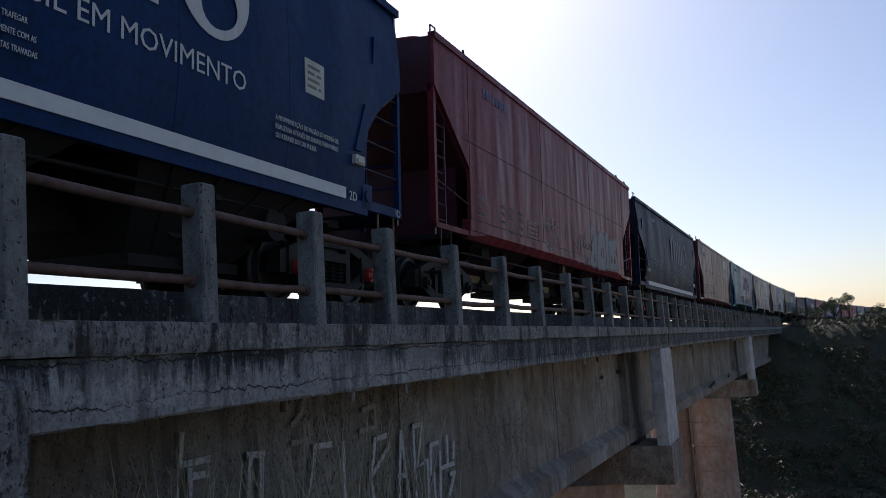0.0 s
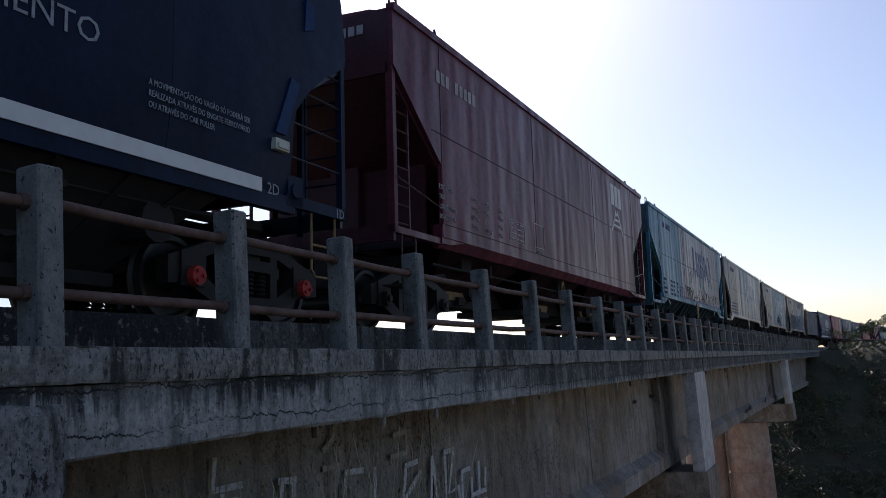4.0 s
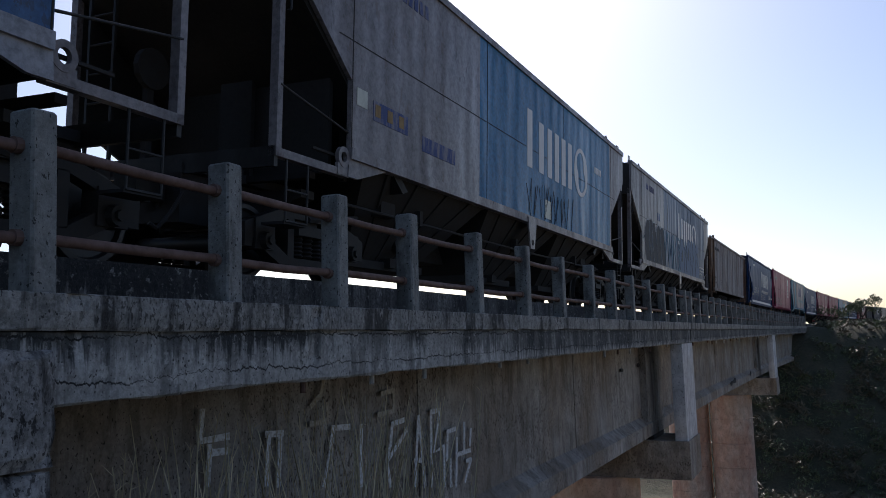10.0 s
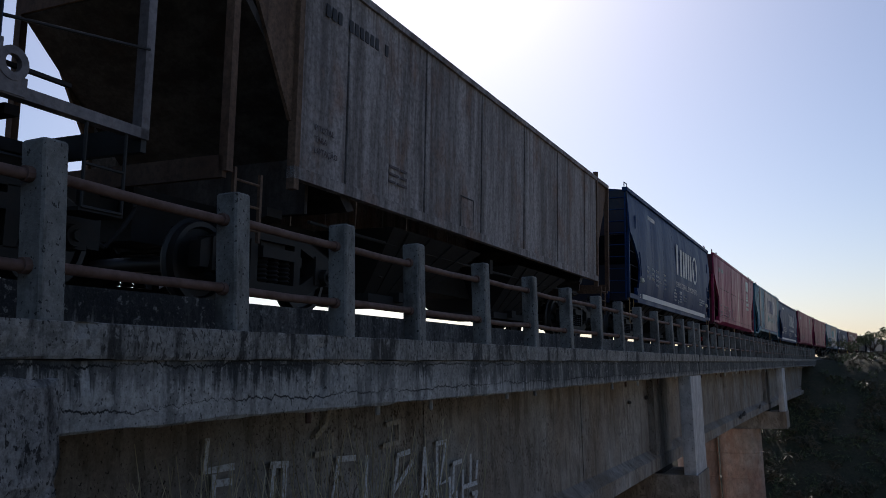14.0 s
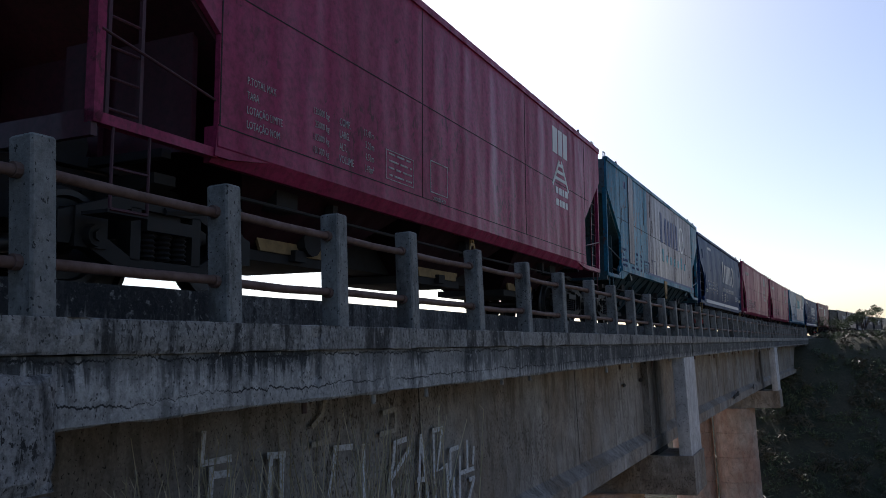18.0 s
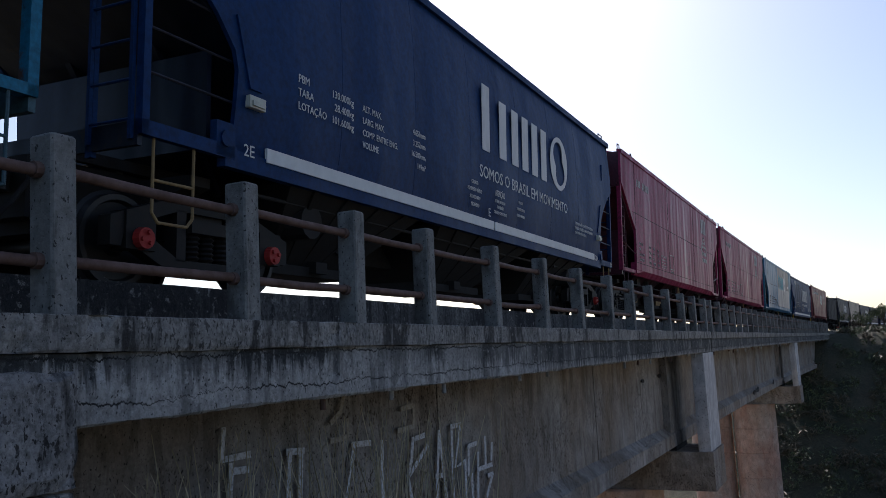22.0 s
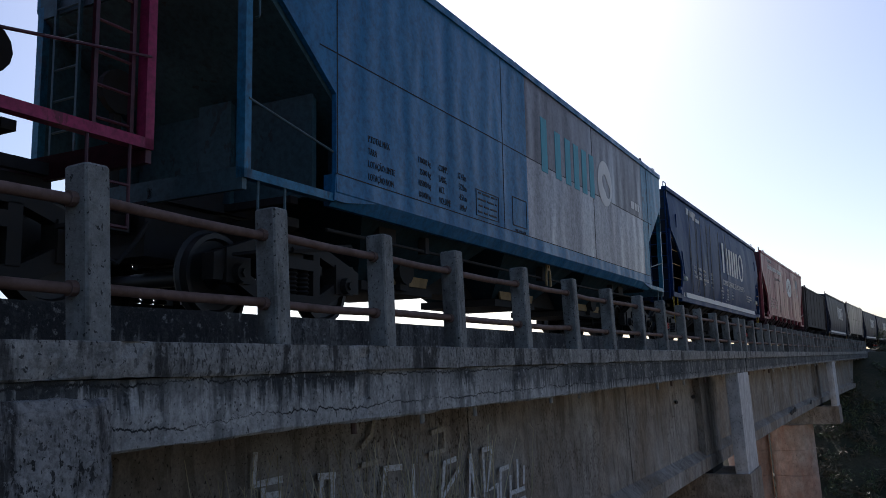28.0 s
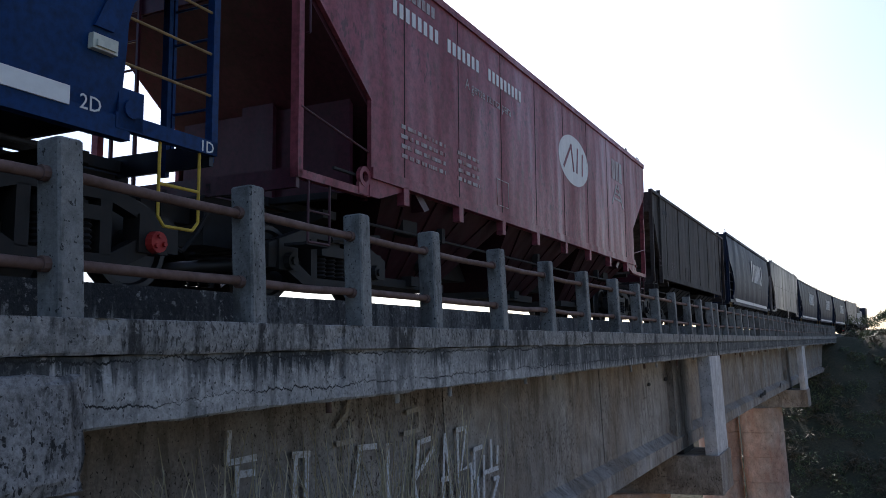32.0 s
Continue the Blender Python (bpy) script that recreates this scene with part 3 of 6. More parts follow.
# ---- land ----
def land(x, y):
    """Height of the ground: a bank by the near abutment, the valley, the far bank that carries the line on."""
    near = -1.65 - 0.30 * max(0.0, y - 2.5) - 0.12 * max(0.0, x - 1.0) - 0.25 * max(0.0, y - 14.0)
    valley = -13.5 + 0.4 * noise.noise(Vector((x * 0.06, y * 0.06, 0)))
    edge = 74.0 + 0.45 * max(0.0, x + 2) - 0.05 * min(0.0, x + 4)
    far = -13.0 + 0.75 * (y - edge) if y > edge - 12 else -99
    top = 0.25 + 0.5 * noise.noise(Vector((x * 0.05, y * 0.03, 4))) - (0.0 if x < 4 else 0.02 * min(x - 4, 60))
    z = max(near, valley, min(far, top))
    # unseen hill added behind the eye to shade the near girder
    z += max(0.0, 10.0 * math.exp(-((x - 17) ** 2 + (y + 5) ** 2) / 120.0) - 0.9)
    centre = (y * y * BEND / 2) - TRACK
    if y > 91 and abs(x - centre) < 4.0:
        z = min(max(z, 0.2), 0.35)
    if y < 3.5 and x < -3.0:
        z = -0.6 if x < -9 else -1.5
    d = math.hypot(x, y)
    if d > 330:
        z = z + (-6 - z) * min(1, (d - 330) / 300)
    return z + 0.12 * noise.noise(Vector((x * 0.9, y * 0.9, 7))) * (1 if d > 6 else 0.3)


def soil(name, green, dry, gap):
    k = Net(name).geo()
    a, b = k.noise(k.co, 0.35, 6.0, 0.6), k.noise(k.co, 5.0, 6.0, 0.7)
    c = k.mix(k.ramp(a, (0.35, 0.0), (0.65, 1.0)), green, dry)
    c = k.mix(k.ramp(b, (0.35, 0.3), (0.65, 1.0)), gap, c)
    return k.out(c, 0.95, k.math("ADD", a, b), 0.8, 0.15)


# unseen ground tuned for bounce: near grass darkened, valley floor paled; a scrubby far bank
MAT["ground"] = soil("pale_bounce_ground", (0.22, 0.19, 0.11), (0.46, 0.36, 0.25), (0.14, 0.12, 0.075))
MAT["near_ground"] = soil("darkened_grassy_ground", (0.03, 0.035, 0.016), (0.06, 0.05, 0.03), (0.015, 0.016, 0.01))
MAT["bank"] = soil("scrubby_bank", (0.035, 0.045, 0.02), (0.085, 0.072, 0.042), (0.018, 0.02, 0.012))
bm = bmesh.new()
steps = [-3000, -1200, -500, -200, -90] + list(range(-50, 0, 3)) + list(np.arange(0, 24, 2.0)) + list(range(24, 60, 4)) + list(np.arange(60, 130, 2.5)) + list(range(130, 340, 10)) + [400, 600, 1000, 2000, 3800]
across = [-3500, -1500, -600, -250, -120] + list(range(-80, -20, 10)) + list(np.arange(-20, 24, 2.0)) + list(range(24, 90, 6)) + [110, 160, 260, 500, 1000, 2000, 3500]
grid = [[bm.verts.new((x, y, land(x, y))) for x in across] for y in steps]
for r, q in zip(grid, grid[1:]):
    for i in range(len(across) - 1):
        f = bm.faces.new((r[i], r[i + 1], q[i + 1], q[i]))
        at = f.calc_center_median()
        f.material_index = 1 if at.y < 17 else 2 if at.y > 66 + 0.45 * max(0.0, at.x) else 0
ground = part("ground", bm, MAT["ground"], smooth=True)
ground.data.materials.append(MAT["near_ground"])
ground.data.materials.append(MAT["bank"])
tagged(ground, "dry scrubby valley and embankment ground", "ground", kind="structure")


# ---- train ----
def clip(poly, axis, lo, hi):
    for sign, bound in ((1, lo), (-1, -hi)):
        res = []
        for p, q in zip(poly, poly[1:] + poly[:1]):
            a, b = sign * p[axis] - bound, sign * q[axis] - bound
            if a >= 0:
                res.append(p)
            if a * b < 0:
                t = a / (a - b)
                res.append((p[0] + (q[0] - p[0]) * t, p[1] + (q[1] - p[1]) * t))
        poly = res
        if len(poly) < 3:
            return []
    return poly


def bogie_meshes():
    frame_bm = bmesh.new()
    for k in (-1, 1):
        # arched top chord, inclined lower chord and column, with open triangles between
        for pts in ([(0, 0.86), (0.46, 0.86), (0.72, 0.77), (1.22, 0.6), (1.22, 0.34), (1.1, 0.34), (1.06, 0.5), (0.66, 0.65), (0.42, 0.73), (0, 0.73)],
                    [(1.08, 0.52), (1.02, 0.38), (0.5, 0.14), (0, 0.14), (0, 0.27), (0.42, 0.27), (0.9, 0.52)],
                    [(0.33, 0.74), (0.45, 0.74), (0.45, 0.26), (0.33, 0.26)]):
            prism(frame_bm, [(k * a, z) for a, z in pts], "x", -0.075, 0.075)
    for y in (-0.9, 0.9):
        box(frame_bm, -0.1, 0.1, y - 0.17, y + 0.17, 0.32, 0.66)
    spring = bmesh.new()
    rings = []
    for j in range(13):
        r = 0.088 if j % 2 else 0.064
        rings.append([(r * math.cos(a), r * math.sin(a), 0.31 + j * 0.024) for a in np.linspace(0, math.tau, 11)[:-1]])
    loop(spring, rings)
    seat = mesh((box, -0.07, 0.1, -0.3, 0.3, 0.54, 0.66))
    wheel = bmesh.new()
    rings = []
    for x, r in ((-0.16, 0.16), (-0.16, 0.1), (0.0, 0.1), (0.02, 0.36), (-0.05, 0.385), (-0.05, 0.44), (-0.005, 0.465), (0.02, 0.43), (0.1, 0.42), (0.1, 0.37), (0.05, 0.35), (0.03, 0.14), (0.1, 0.11), (0.1, 0.06)):
        rings.append([(x, r * math.cos(a), r * math.sin(a)) for a in np.linspace(0, math.tau, 29)[:-1]])
    loop(wheel, rings)
    cap = bmesh.new()
    rod(cap, (0.0, 0, 0), (0.09, 0, 0), 0.105, 14, 0.095)
    for j in range(3):
        a = j * math.tau / 3
        rod(cap, (0.085, 0.055 * math.cos(a), 0.055 * math.sin(a)), (0.115, 0.055 * math.cos(a), 0.055 * math.sin(a)), 0.022, 6)
    bolster = mesh((box, -1.1, 1.1, -0.22, 0.22, 0.5, 0.8), (box, -0.35, 0.35, -0.3, 0.3, 0.75, 0.98), (box, -0.7, 0.7, -0.75, -0.65, 0.3, 0.45), (box, -0.7, 0.7, 0.65, 0.75, 0.3, 0.45))
    axle = mesh((rod, (-0.95, 0, 0), (0.95, 0, 0), 0.085, 12))
    return {"side_frame": finish(frame_bm, "side_frame", MAT["bogie"]), "spring": finish(spring, "spring", MAT["bogie"], True), "seat": finish(seat, "spring_seat", MAT["bogie"]), "wheel": finish(wheel, "wheel", MAT["wheel"], True),
            "bolster": finish(bolster, "bogie", MAT["bogie"]), "axle": finish(axle, "axle", MAT["wheel"], True), "cap": finish(cap, "axle_cap", MAT["cap"]),
            "cap_dark": finish(mesh((rod, (0, 0, 0), (0.09, 0, 0), 0.105, 14, 0.09), (rod, (0.08, 0, 0), (0.12, 0, 0), 0.05, 6)), "axle_cap", MAT["bogie"])}


BOGIE = bogie_meshes()
WHEELSETS = []


def bogies(wagon, at, red=False):
    for y in (-at, at):
        b = part("bogie", BOGIE["bolster"], None, wagon, "cast steel freight bogie", at=pose(0, y, 0))
        for side in (1, -1):
            turn = pose(0, 0, 0, 0, 0, 0 if side > 0 else 180)
            part("side_frame", BOGIE["side_frame"], None, b, at=pose(side * 1.08, 0, 0) @ turn)
            part("spring_seat", BOGIE["seat"], None, b, at=pose(side * 1.1, 0, 0) @ turn)
            for q in (-0.2, 0.0, 0.2):
                part("spring", BOGIE["spring"], None, b, at=pose(side * 1.09, q, -0.03))
        for w in (-0.9, 0.9):
            axle = part("wheelset", BOGIE["axle"], None, wagon, at=pose(0, y + w, 0.42))
            WHEELSETS.append((axle, y + w))
            for side in (1, -1):
                turn = pose(0, 0, 0, 0, 0, 0 if side > 0 else 180)
                part("wheel", BOGIE["wheel"], None, axle, at=pose(side * 0.8, 0, 0) @ turn)
                part("axle_cap", BOGIE["cap" if red else "cap_dark"], None, axle, "red bearing cap" if red else "", at=pose(side * 1.16, 0, 0) @ turn)


def underframe(wagon, hl, chutes, mat, depth=0.36, head=1.2, ribbed=True):
    part("centre_sill", mesh((box, -0.3, 0.3, -hl + 0.5, hl - 0.5, 0.62, 1.18)), MAT["under"], wagon)
    for y in (-hl, hl):
        s = 1 if y > 0 else -1
        c = mesh((box, -0.09, 0.09, y - 0.55 * s, y - 0.18 * s, 0.86, 1.04), (box, -0.16, 0.16, y - 0.2 * s, y + 0.0 * s, 0.8, 1.1), (box, -0.2, 0.2, y - 0.62 * s, y - 0.5 * s, 0.75, 1.15))
        part("coupler", c, MAT["bogie"], wagon)
        part("brake_hose", mesh((tube, [(0.35, y - 0.5 * s, 0.95), (0.38, y - 0.3 * s, 0.7), (0.36, y - 0.12 * s, 0.5), (0.33, y - 0.03 * s, 0.55)], 0.025)), MAT["under"], wagon)
    low = 0.42 if depth > 0.45 else 0.52
    for y, w in chutes:
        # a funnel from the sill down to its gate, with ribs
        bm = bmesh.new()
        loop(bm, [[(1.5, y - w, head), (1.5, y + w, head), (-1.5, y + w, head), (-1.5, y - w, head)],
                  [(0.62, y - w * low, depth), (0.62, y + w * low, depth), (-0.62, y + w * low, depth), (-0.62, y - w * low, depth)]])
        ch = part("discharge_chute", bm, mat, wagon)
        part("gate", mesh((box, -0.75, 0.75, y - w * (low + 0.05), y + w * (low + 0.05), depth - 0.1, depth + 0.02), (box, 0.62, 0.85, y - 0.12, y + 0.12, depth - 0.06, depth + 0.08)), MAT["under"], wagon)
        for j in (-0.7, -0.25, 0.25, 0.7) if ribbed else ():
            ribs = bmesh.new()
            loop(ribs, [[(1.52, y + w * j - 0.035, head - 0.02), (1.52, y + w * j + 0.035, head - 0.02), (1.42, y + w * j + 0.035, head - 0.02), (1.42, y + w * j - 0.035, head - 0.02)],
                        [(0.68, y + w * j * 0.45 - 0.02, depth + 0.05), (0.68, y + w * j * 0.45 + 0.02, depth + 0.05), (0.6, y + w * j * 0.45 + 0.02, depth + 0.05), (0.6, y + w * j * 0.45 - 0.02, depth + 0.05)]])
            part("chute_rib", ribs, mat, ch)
    part("brake_pipe", mesh((tube, [(1.28, -hl + 2.2, 1.02), (1.28, 0, 1.0), (1.28, hl - 2.2, 1.02)], 0.022), (box, 1.2, 1.32, -0.06, 0.06, 0.95, 1.2), (box, 1.2, 1.32, hl - 4.5, hl - 4.4, 0.98, 1.2),
                            (box, 1.2, 1.32, -hl + 4.4, -hl + 4.5, 0.98, 1.2)), MAT["under"], wagon)
    for s in (-1, 1):
        part("brake_rigging", mesh((box, -0.35, 0.35, s * (hl - 1.25) - 0.2, s * (hl - 1.25) + 0.2, 0.6, 0.85), (rod, (-0.6, s * (hl - 1.25), 0.62), (0.6, s * (hl - 1.25), 0.62), 0.04, 6)), MAT["under"], wagon)
        q = s * (hl - 1.8)
        part("body_bolster", mesh((prism, [(-1.1, 1.12), (1.1, 1.12), (1.1, 1.02), (0.5, 0.84), (-0.5, 0.84), (-1.1, 1.02)], "y", q - 0.14, q + 0.14)), MAT["under"], wagon)
        part("brake_lever", mesh((prism, [(q - s * 1.75, 0.98), (q - s * 1.62, 0.98), (q - s * 1.5, 0.35), (q - s * 1.58, 0.33)], "x", 0.42, 0.46), (rod, (0.44, q - s * 1.55, 0.4), (0.44, q - s * 0.3, 0.34), 0.025, 6)), MAT["under"], wagon)
        part("air_tank", mesh((rod, (-0.9, s * (hl - 4.6), 0.8), (0.9, s * (hl - 4.6), 0.8), 0.2, 12)), MAT["under"], wagon)
    part("brake_cylinder", mesh((rod, (0.5, hl - 3.9, 0.9), (0.5, hl - 3.3, 0.9), 0.16, 12), (rod, (0.5, hl - 3.3, 0.9), (0.5, hl - 2.6, 0.86), 0.03, 6)), MAT["under"], wagon)


def ladder(name, x, y, z0, z1, width, mat, wagon, rungs=6, along="y"):
    bm = bmesh.new()
    d = Vector((0, width / 2, 0)) if along == "y" else Vector((width / 2, 0, 0))
    for s in (-1, 1):
        p = Vector((x, y, 0)) + d * s
        box(bm, p.x - 0.018, p.x + 0.018, p.y - 0.018, p.y + 0.018, z0, z1)
    for j in range(rungs):
        z = z0 + (z1 - z0) * (j + 0.5) / rungs
        rod(bm, Vector((x, y, z)) - d, Vector((x, y, z)) + d, 0.014, 6)
    part(name, bm, mat, wagon)


def hopper_wagon(label, L, body, end, cells, sill=None, seam=True, hi=3.6, lo=2.48, bracket=True, red=False, chute=None, post_mat=None, inset=1.95, skirt=False, ribs=0, climb=True, shield=False, bulkhead=True):
    """A flat-sided hopper wagon. cells: (from, to, upper paint, lower paint) along its visible side, in metres from its middle."""
    wagon = tagged(new("hopper_wagon"), label, "freight wagon", "wagons of the train")
    hl = L / 2
    b, e = hl - inset, hl - 0.52
    top, base = 4.43, 1.58 if skirt else 1.62
    outline = [(-b, base), (b, base), (b, lo), (e, hi), (e, top), (-e, top), (-e, hi), (-b, lo)]
    split = (top + base) / 2 - 0.05
    for side in (1, -1):
        for y0, y1, up, low in (cells if side > 0 else [(-99, 99, body, body)]):
            for z0, z1, m in ((split, 9, up), (0, split, low)):
                poly = clip(clip(outline, 0, y0, y1), 1, z0, z1)
                if poly:
                    bm = bmesh.new()
                    inner, x0 = 1.54, 1.6
                    prism(bm, poly, "x", side * inner, side * x0)
                    part("side_panel", bm, m, wagon)
        x0, x1 = sorted((side * 1.598, side * 1.604))
        lines = [(-b - 0.3, b + 0.3, split - 0.007, split + 0.007)] + ([(-b, b, base - 0.006, base + 0.006)] if skirt else []) if seam else []
        for y in [-b + 0.02, -b * 0.34, b * 0.34, b - 0.02] if seam else [-b + 2 * b * (k + 0.5) / ribs for k in range(ribs)]:
            lines.append((y - 0.008, y + 0.008, base, top))
        # thin dark strips paint in the shadow where the side sheets overlap
        for y0, y1, z0, z1 in lines:
            part("seam", mesh((box, x0, x1, y0, y1, z0, z1)), MAT["under"], wagon)
        x0, x1 = sorted((side * 1.5, side * 1.63))
        m = sill or body
        if skirt:
            # a turned-out skirt with a shadow line above the chutes
            part("side_sill", mesh((prism, [(side * 1.6, base), (side * 1.604, base - 0.2), (side * 1.5, base - 0.35), (side * 1.43, base - 0.35), (side * 1.43, base)], "y", -b, b)), m, wagon)
        else:
            part("side_sill", mesh((box, x0, x1, -b, b, base - 0.12, base + 0.02)), m, wagon)
        part("top_rail", mesh((box, x0, x1, -e, e, top - 0.05, top + 0.06)), m, wagon)
        for s in (-1, 1):
            x0, x1 = sorted((side * 1.47, side * 1.575))
            y0, y1 = sorted((s * (e - 0.09), s * e))
            part("corner_post", mesh((box, x0, x1, y0, y1, 1.27, hi + 0.05)), post_mat or body, wagon)
            y0, y1 = sorted((s * (b - 0.02), s * e))
            part("step_sill", mesh((box, x0, x1, y0, y1, 1.27, 1.36)), post_mat or body, wagon)
            q = s * b
            part("gusset", mesh((prism, [(q, base + 0.05), (q + s * 0.03, 1.28), (q - s * 0.2, 1.28), (q - s * 0.9, base - (0.2 if skirt else 0.13)), (q - s * 0.62, base + 0.02)], "x", side * 1.55, side * 1.595)), m, wagon)
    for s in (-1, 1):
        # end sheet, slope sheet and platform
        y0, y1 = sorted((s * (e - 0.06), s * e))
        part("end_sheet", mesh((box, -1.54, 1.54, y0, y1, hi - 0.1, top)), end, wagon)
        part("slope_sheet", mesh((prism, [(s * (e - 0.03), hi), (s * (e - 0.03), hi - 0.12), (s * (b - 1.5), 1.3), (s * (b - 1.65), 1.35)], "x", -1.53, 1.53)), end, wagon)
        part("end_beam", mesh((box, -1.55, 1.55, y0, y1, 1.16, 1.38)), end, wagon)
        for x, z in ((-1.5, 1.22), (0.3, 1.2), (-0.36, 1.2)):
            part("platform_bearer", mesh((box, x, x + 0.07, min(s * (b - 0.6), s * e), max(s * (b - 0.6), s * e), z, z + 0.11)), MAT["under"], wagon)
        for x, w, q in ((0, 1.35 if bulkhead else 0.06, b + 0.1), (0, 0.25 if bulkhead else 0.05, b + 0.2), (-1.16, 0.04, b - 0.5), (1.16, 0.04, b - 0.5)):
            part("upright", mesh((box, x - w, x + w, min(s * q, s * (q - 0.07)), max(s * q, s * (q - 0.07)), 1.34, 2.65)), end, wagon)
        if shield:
            # unseen far-side sheet, added to shut out sky behind the end opening
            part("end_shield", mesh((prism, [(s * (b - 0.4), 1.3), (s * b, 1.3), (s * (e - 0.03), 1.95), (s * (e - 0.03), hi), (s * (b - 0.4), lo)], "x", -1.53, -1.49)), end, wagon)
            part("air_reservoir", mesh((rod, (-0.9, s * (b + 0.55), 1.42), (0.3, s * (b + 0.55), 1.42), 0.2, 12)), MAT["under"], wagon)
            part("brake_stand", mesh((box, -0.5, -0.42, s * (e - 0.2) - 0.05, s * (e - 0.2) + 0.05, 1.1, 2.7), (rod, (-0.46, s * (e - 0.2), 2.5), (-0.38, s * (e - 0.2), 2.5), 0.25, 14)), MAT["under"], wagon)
        if climb:
            ladder("ladder", 1.5, s * (e - 0.36), 1.3, hi - 0.2, 0.36, end, wagon, 8)
        else:
            q = s * (e - 0.16)
            part("hand_grip", mesh((tube, [(1.55, q, 2.9), (1.6, q, 2.9), (1.6, q, 3.35), (1.55, q, 3.35)], 0.012)), end, wagon)
        # eye plate at the body's lower corner, brake gear under the platform
        q = s * (b + 0.12)
        if not skirt:
            eye = bmesh.new()
            rings = [[(x, q + r * math.cos(a), 1.5 + r * math.sin(a)) for x, r in ((1.54, 0.065), (1.54, 0.125), (1.592, 0.125), (1.592, 0.065))] for a in np.linspace(0, math.tau, 21)]
            loop(eye, rings, None, True, False)
            box(eye, 1.54, 1.585, q - 0.125, q + 0.125, 1.28, 1.42)
            box(eye, 1.54, 1.58, min(q - s * 0.1, s * b), max(q - s * 0.1, s * b), 1.34, 1.56)
            part("tow_eye", eye, post_mat or body, wagon)
            part("crossbar", mesh((box, 1.48, 1.52, min(q - 0.1, q + s * 0.55), max(q - 0.1, q + s * 0.55), 1.5, 1.53)), MAT["under"], wagon)
        part("brake_gear", mesh((box, -0.25, 0.25, s * (b - 0.55) - 0.5, s * (b - 0.55) + 0.5, 0.92, 1.06)), MAT["under"], wagon)
        part("cross_beam", mesh((box, -1.25, 1.25, s * (b - 1.6) - 0.2, s * (b - 1.6) + 0.2, 1.0, 1.3)), MAT["under"], wagon)
        part("platform_beam", mesh((box, -1.2, 1.3, s * (b + 0.35) - 0.06, s * (b + 0.35) + 0.06, 1.22, 1.3)), MAT["under"], wagon)
        part("brake_rod", mesh((rod, (1.15, s * (b + 0.2), 0.75), (1.15, s * (b - 0.9), 0.9), 0.04, 6)), MAT["under"], wagon)
        part("handrail", mesh((tube, [(1.57, s * (b + 0.02), 1.82), (1.57, s * (e - 0.05), 2.05)], 0.014)), end, wagon)
        ladder("ladder", -1.0, s * (e + 0.03), 1.2, top, 0.4, end, wagon, 9, "x")
        q = s * (e - 0.42)
        part("stirrup", mesh((tube, [(1.55, q - 0.2, 1.28), (1.55, q - 0.2, 0.6), (1.55, q + 0.2, 0.6), (1.55, q + 0.2, 1.28)], 0.015), (tube, [(1.55, q - 0.2, 0.94), (1.55, q + 0.2, 0.94)], 0.013)), end, wagon)
        part("step", mesh((box, 1.25, 1.55, s * (e - 0.42) - 0.22, s * (e - 0.42) + 0.22, 0.57, 0.6)), MAT["under"], wagon)
        part("roof_hook", mesh((rod, (1.5, s * (b - 0.1), top), (1.5, s * (b - 0.1), top + 0.24), 0.06, 6, 0.02)), MAT["under"], wagon)
        part("hand_hold", mesh((tube, [(1.5, s * (e - 0.3), top), (1.5, s * (e - 0.3), top + 0.22), (1.5, s * (e - 0.1), top + 0.22), (1.5, s * (e - 0.1), top)], 0.014)), end, wagon)
    bm = bmesh.new()
    loop(bm, [[(1.5, y, top - 0.02), (1.2, y, top + 0.06), (0.4, y, top + 0.1), (-0.4, y, top + 0.1), (-1.2, y, top + 0.06), (-1.5, y, top - 0.02)] for y in (-e + 0.05, e - 0.05)])
    part("roof", bm, body, wagon)
    for j in range(4):
        y = (j - 1.5) * L * 0.2
        part("hatch", mesh((box, -0.4, 0.4, y - 1.2, y + 1.2, top + 0.07, top + 0.14, None, 0.02)), body, wagon)
    if skirt:
        lock = mesh((stroke, [(-0.1, 0.86), (-0.1, 1.06), (-0.065, 1.15), (0.065, 1.15), (0.1, 1.06), (0.1, 0.86)], 0.045, lambda a, z, h: (1.4 + h * 4, a, z)), (box, 1.39, 1.42, -0.07, -0.025, 1.13, 1.24), (box, 1.39, 1.42, 0.025, 0.07, 1.13, 1.24), (box, 1.39, 1.42, -0.07, 0.07, 1.22, 1.25))
        part("lock_bracket", lock, MAT["ochre"], wagon, "ochre lock bracket")
        for y in (-4.15, 0.0, 4.15):
            part("gate_plate", mesh((prism, [(y - 0.72, 0.6), (y + 0.72, 0.6), (y + 0.8, 0.76), (y - 0.8, 0.76)], "x", 0.74, 0.78)), MAT["ochre"], wagon, "ochre gate plate")
    for j in range(ribs):
        y = -b + 2 * b * (j + 0.5) / ribs
        part("hanger", mesh((box, 1.52, 1.63, y - 0.07, y + 0.07, base - 0.34, base - 0.1)), body, wagon)
    if bracket:
        part("jacking_bracket", mesh((prism, [(-0.26, base - 0.02), (0.26, base - 0.02), (0.12, base - 0.62), (-0.12, base - 0.62)], "x", 1.62, 1.65)), MAT["ochre"] if chute is P["chute_teal"] else sill or body, wagon, "hanging bracket plate with a hole")
        part("bracket_hole", mesh((rod, (1.64, 0, base - 0.5), (1.655, 0, base - 0.5), 0.06, 12)), MAT["under"], wagon)
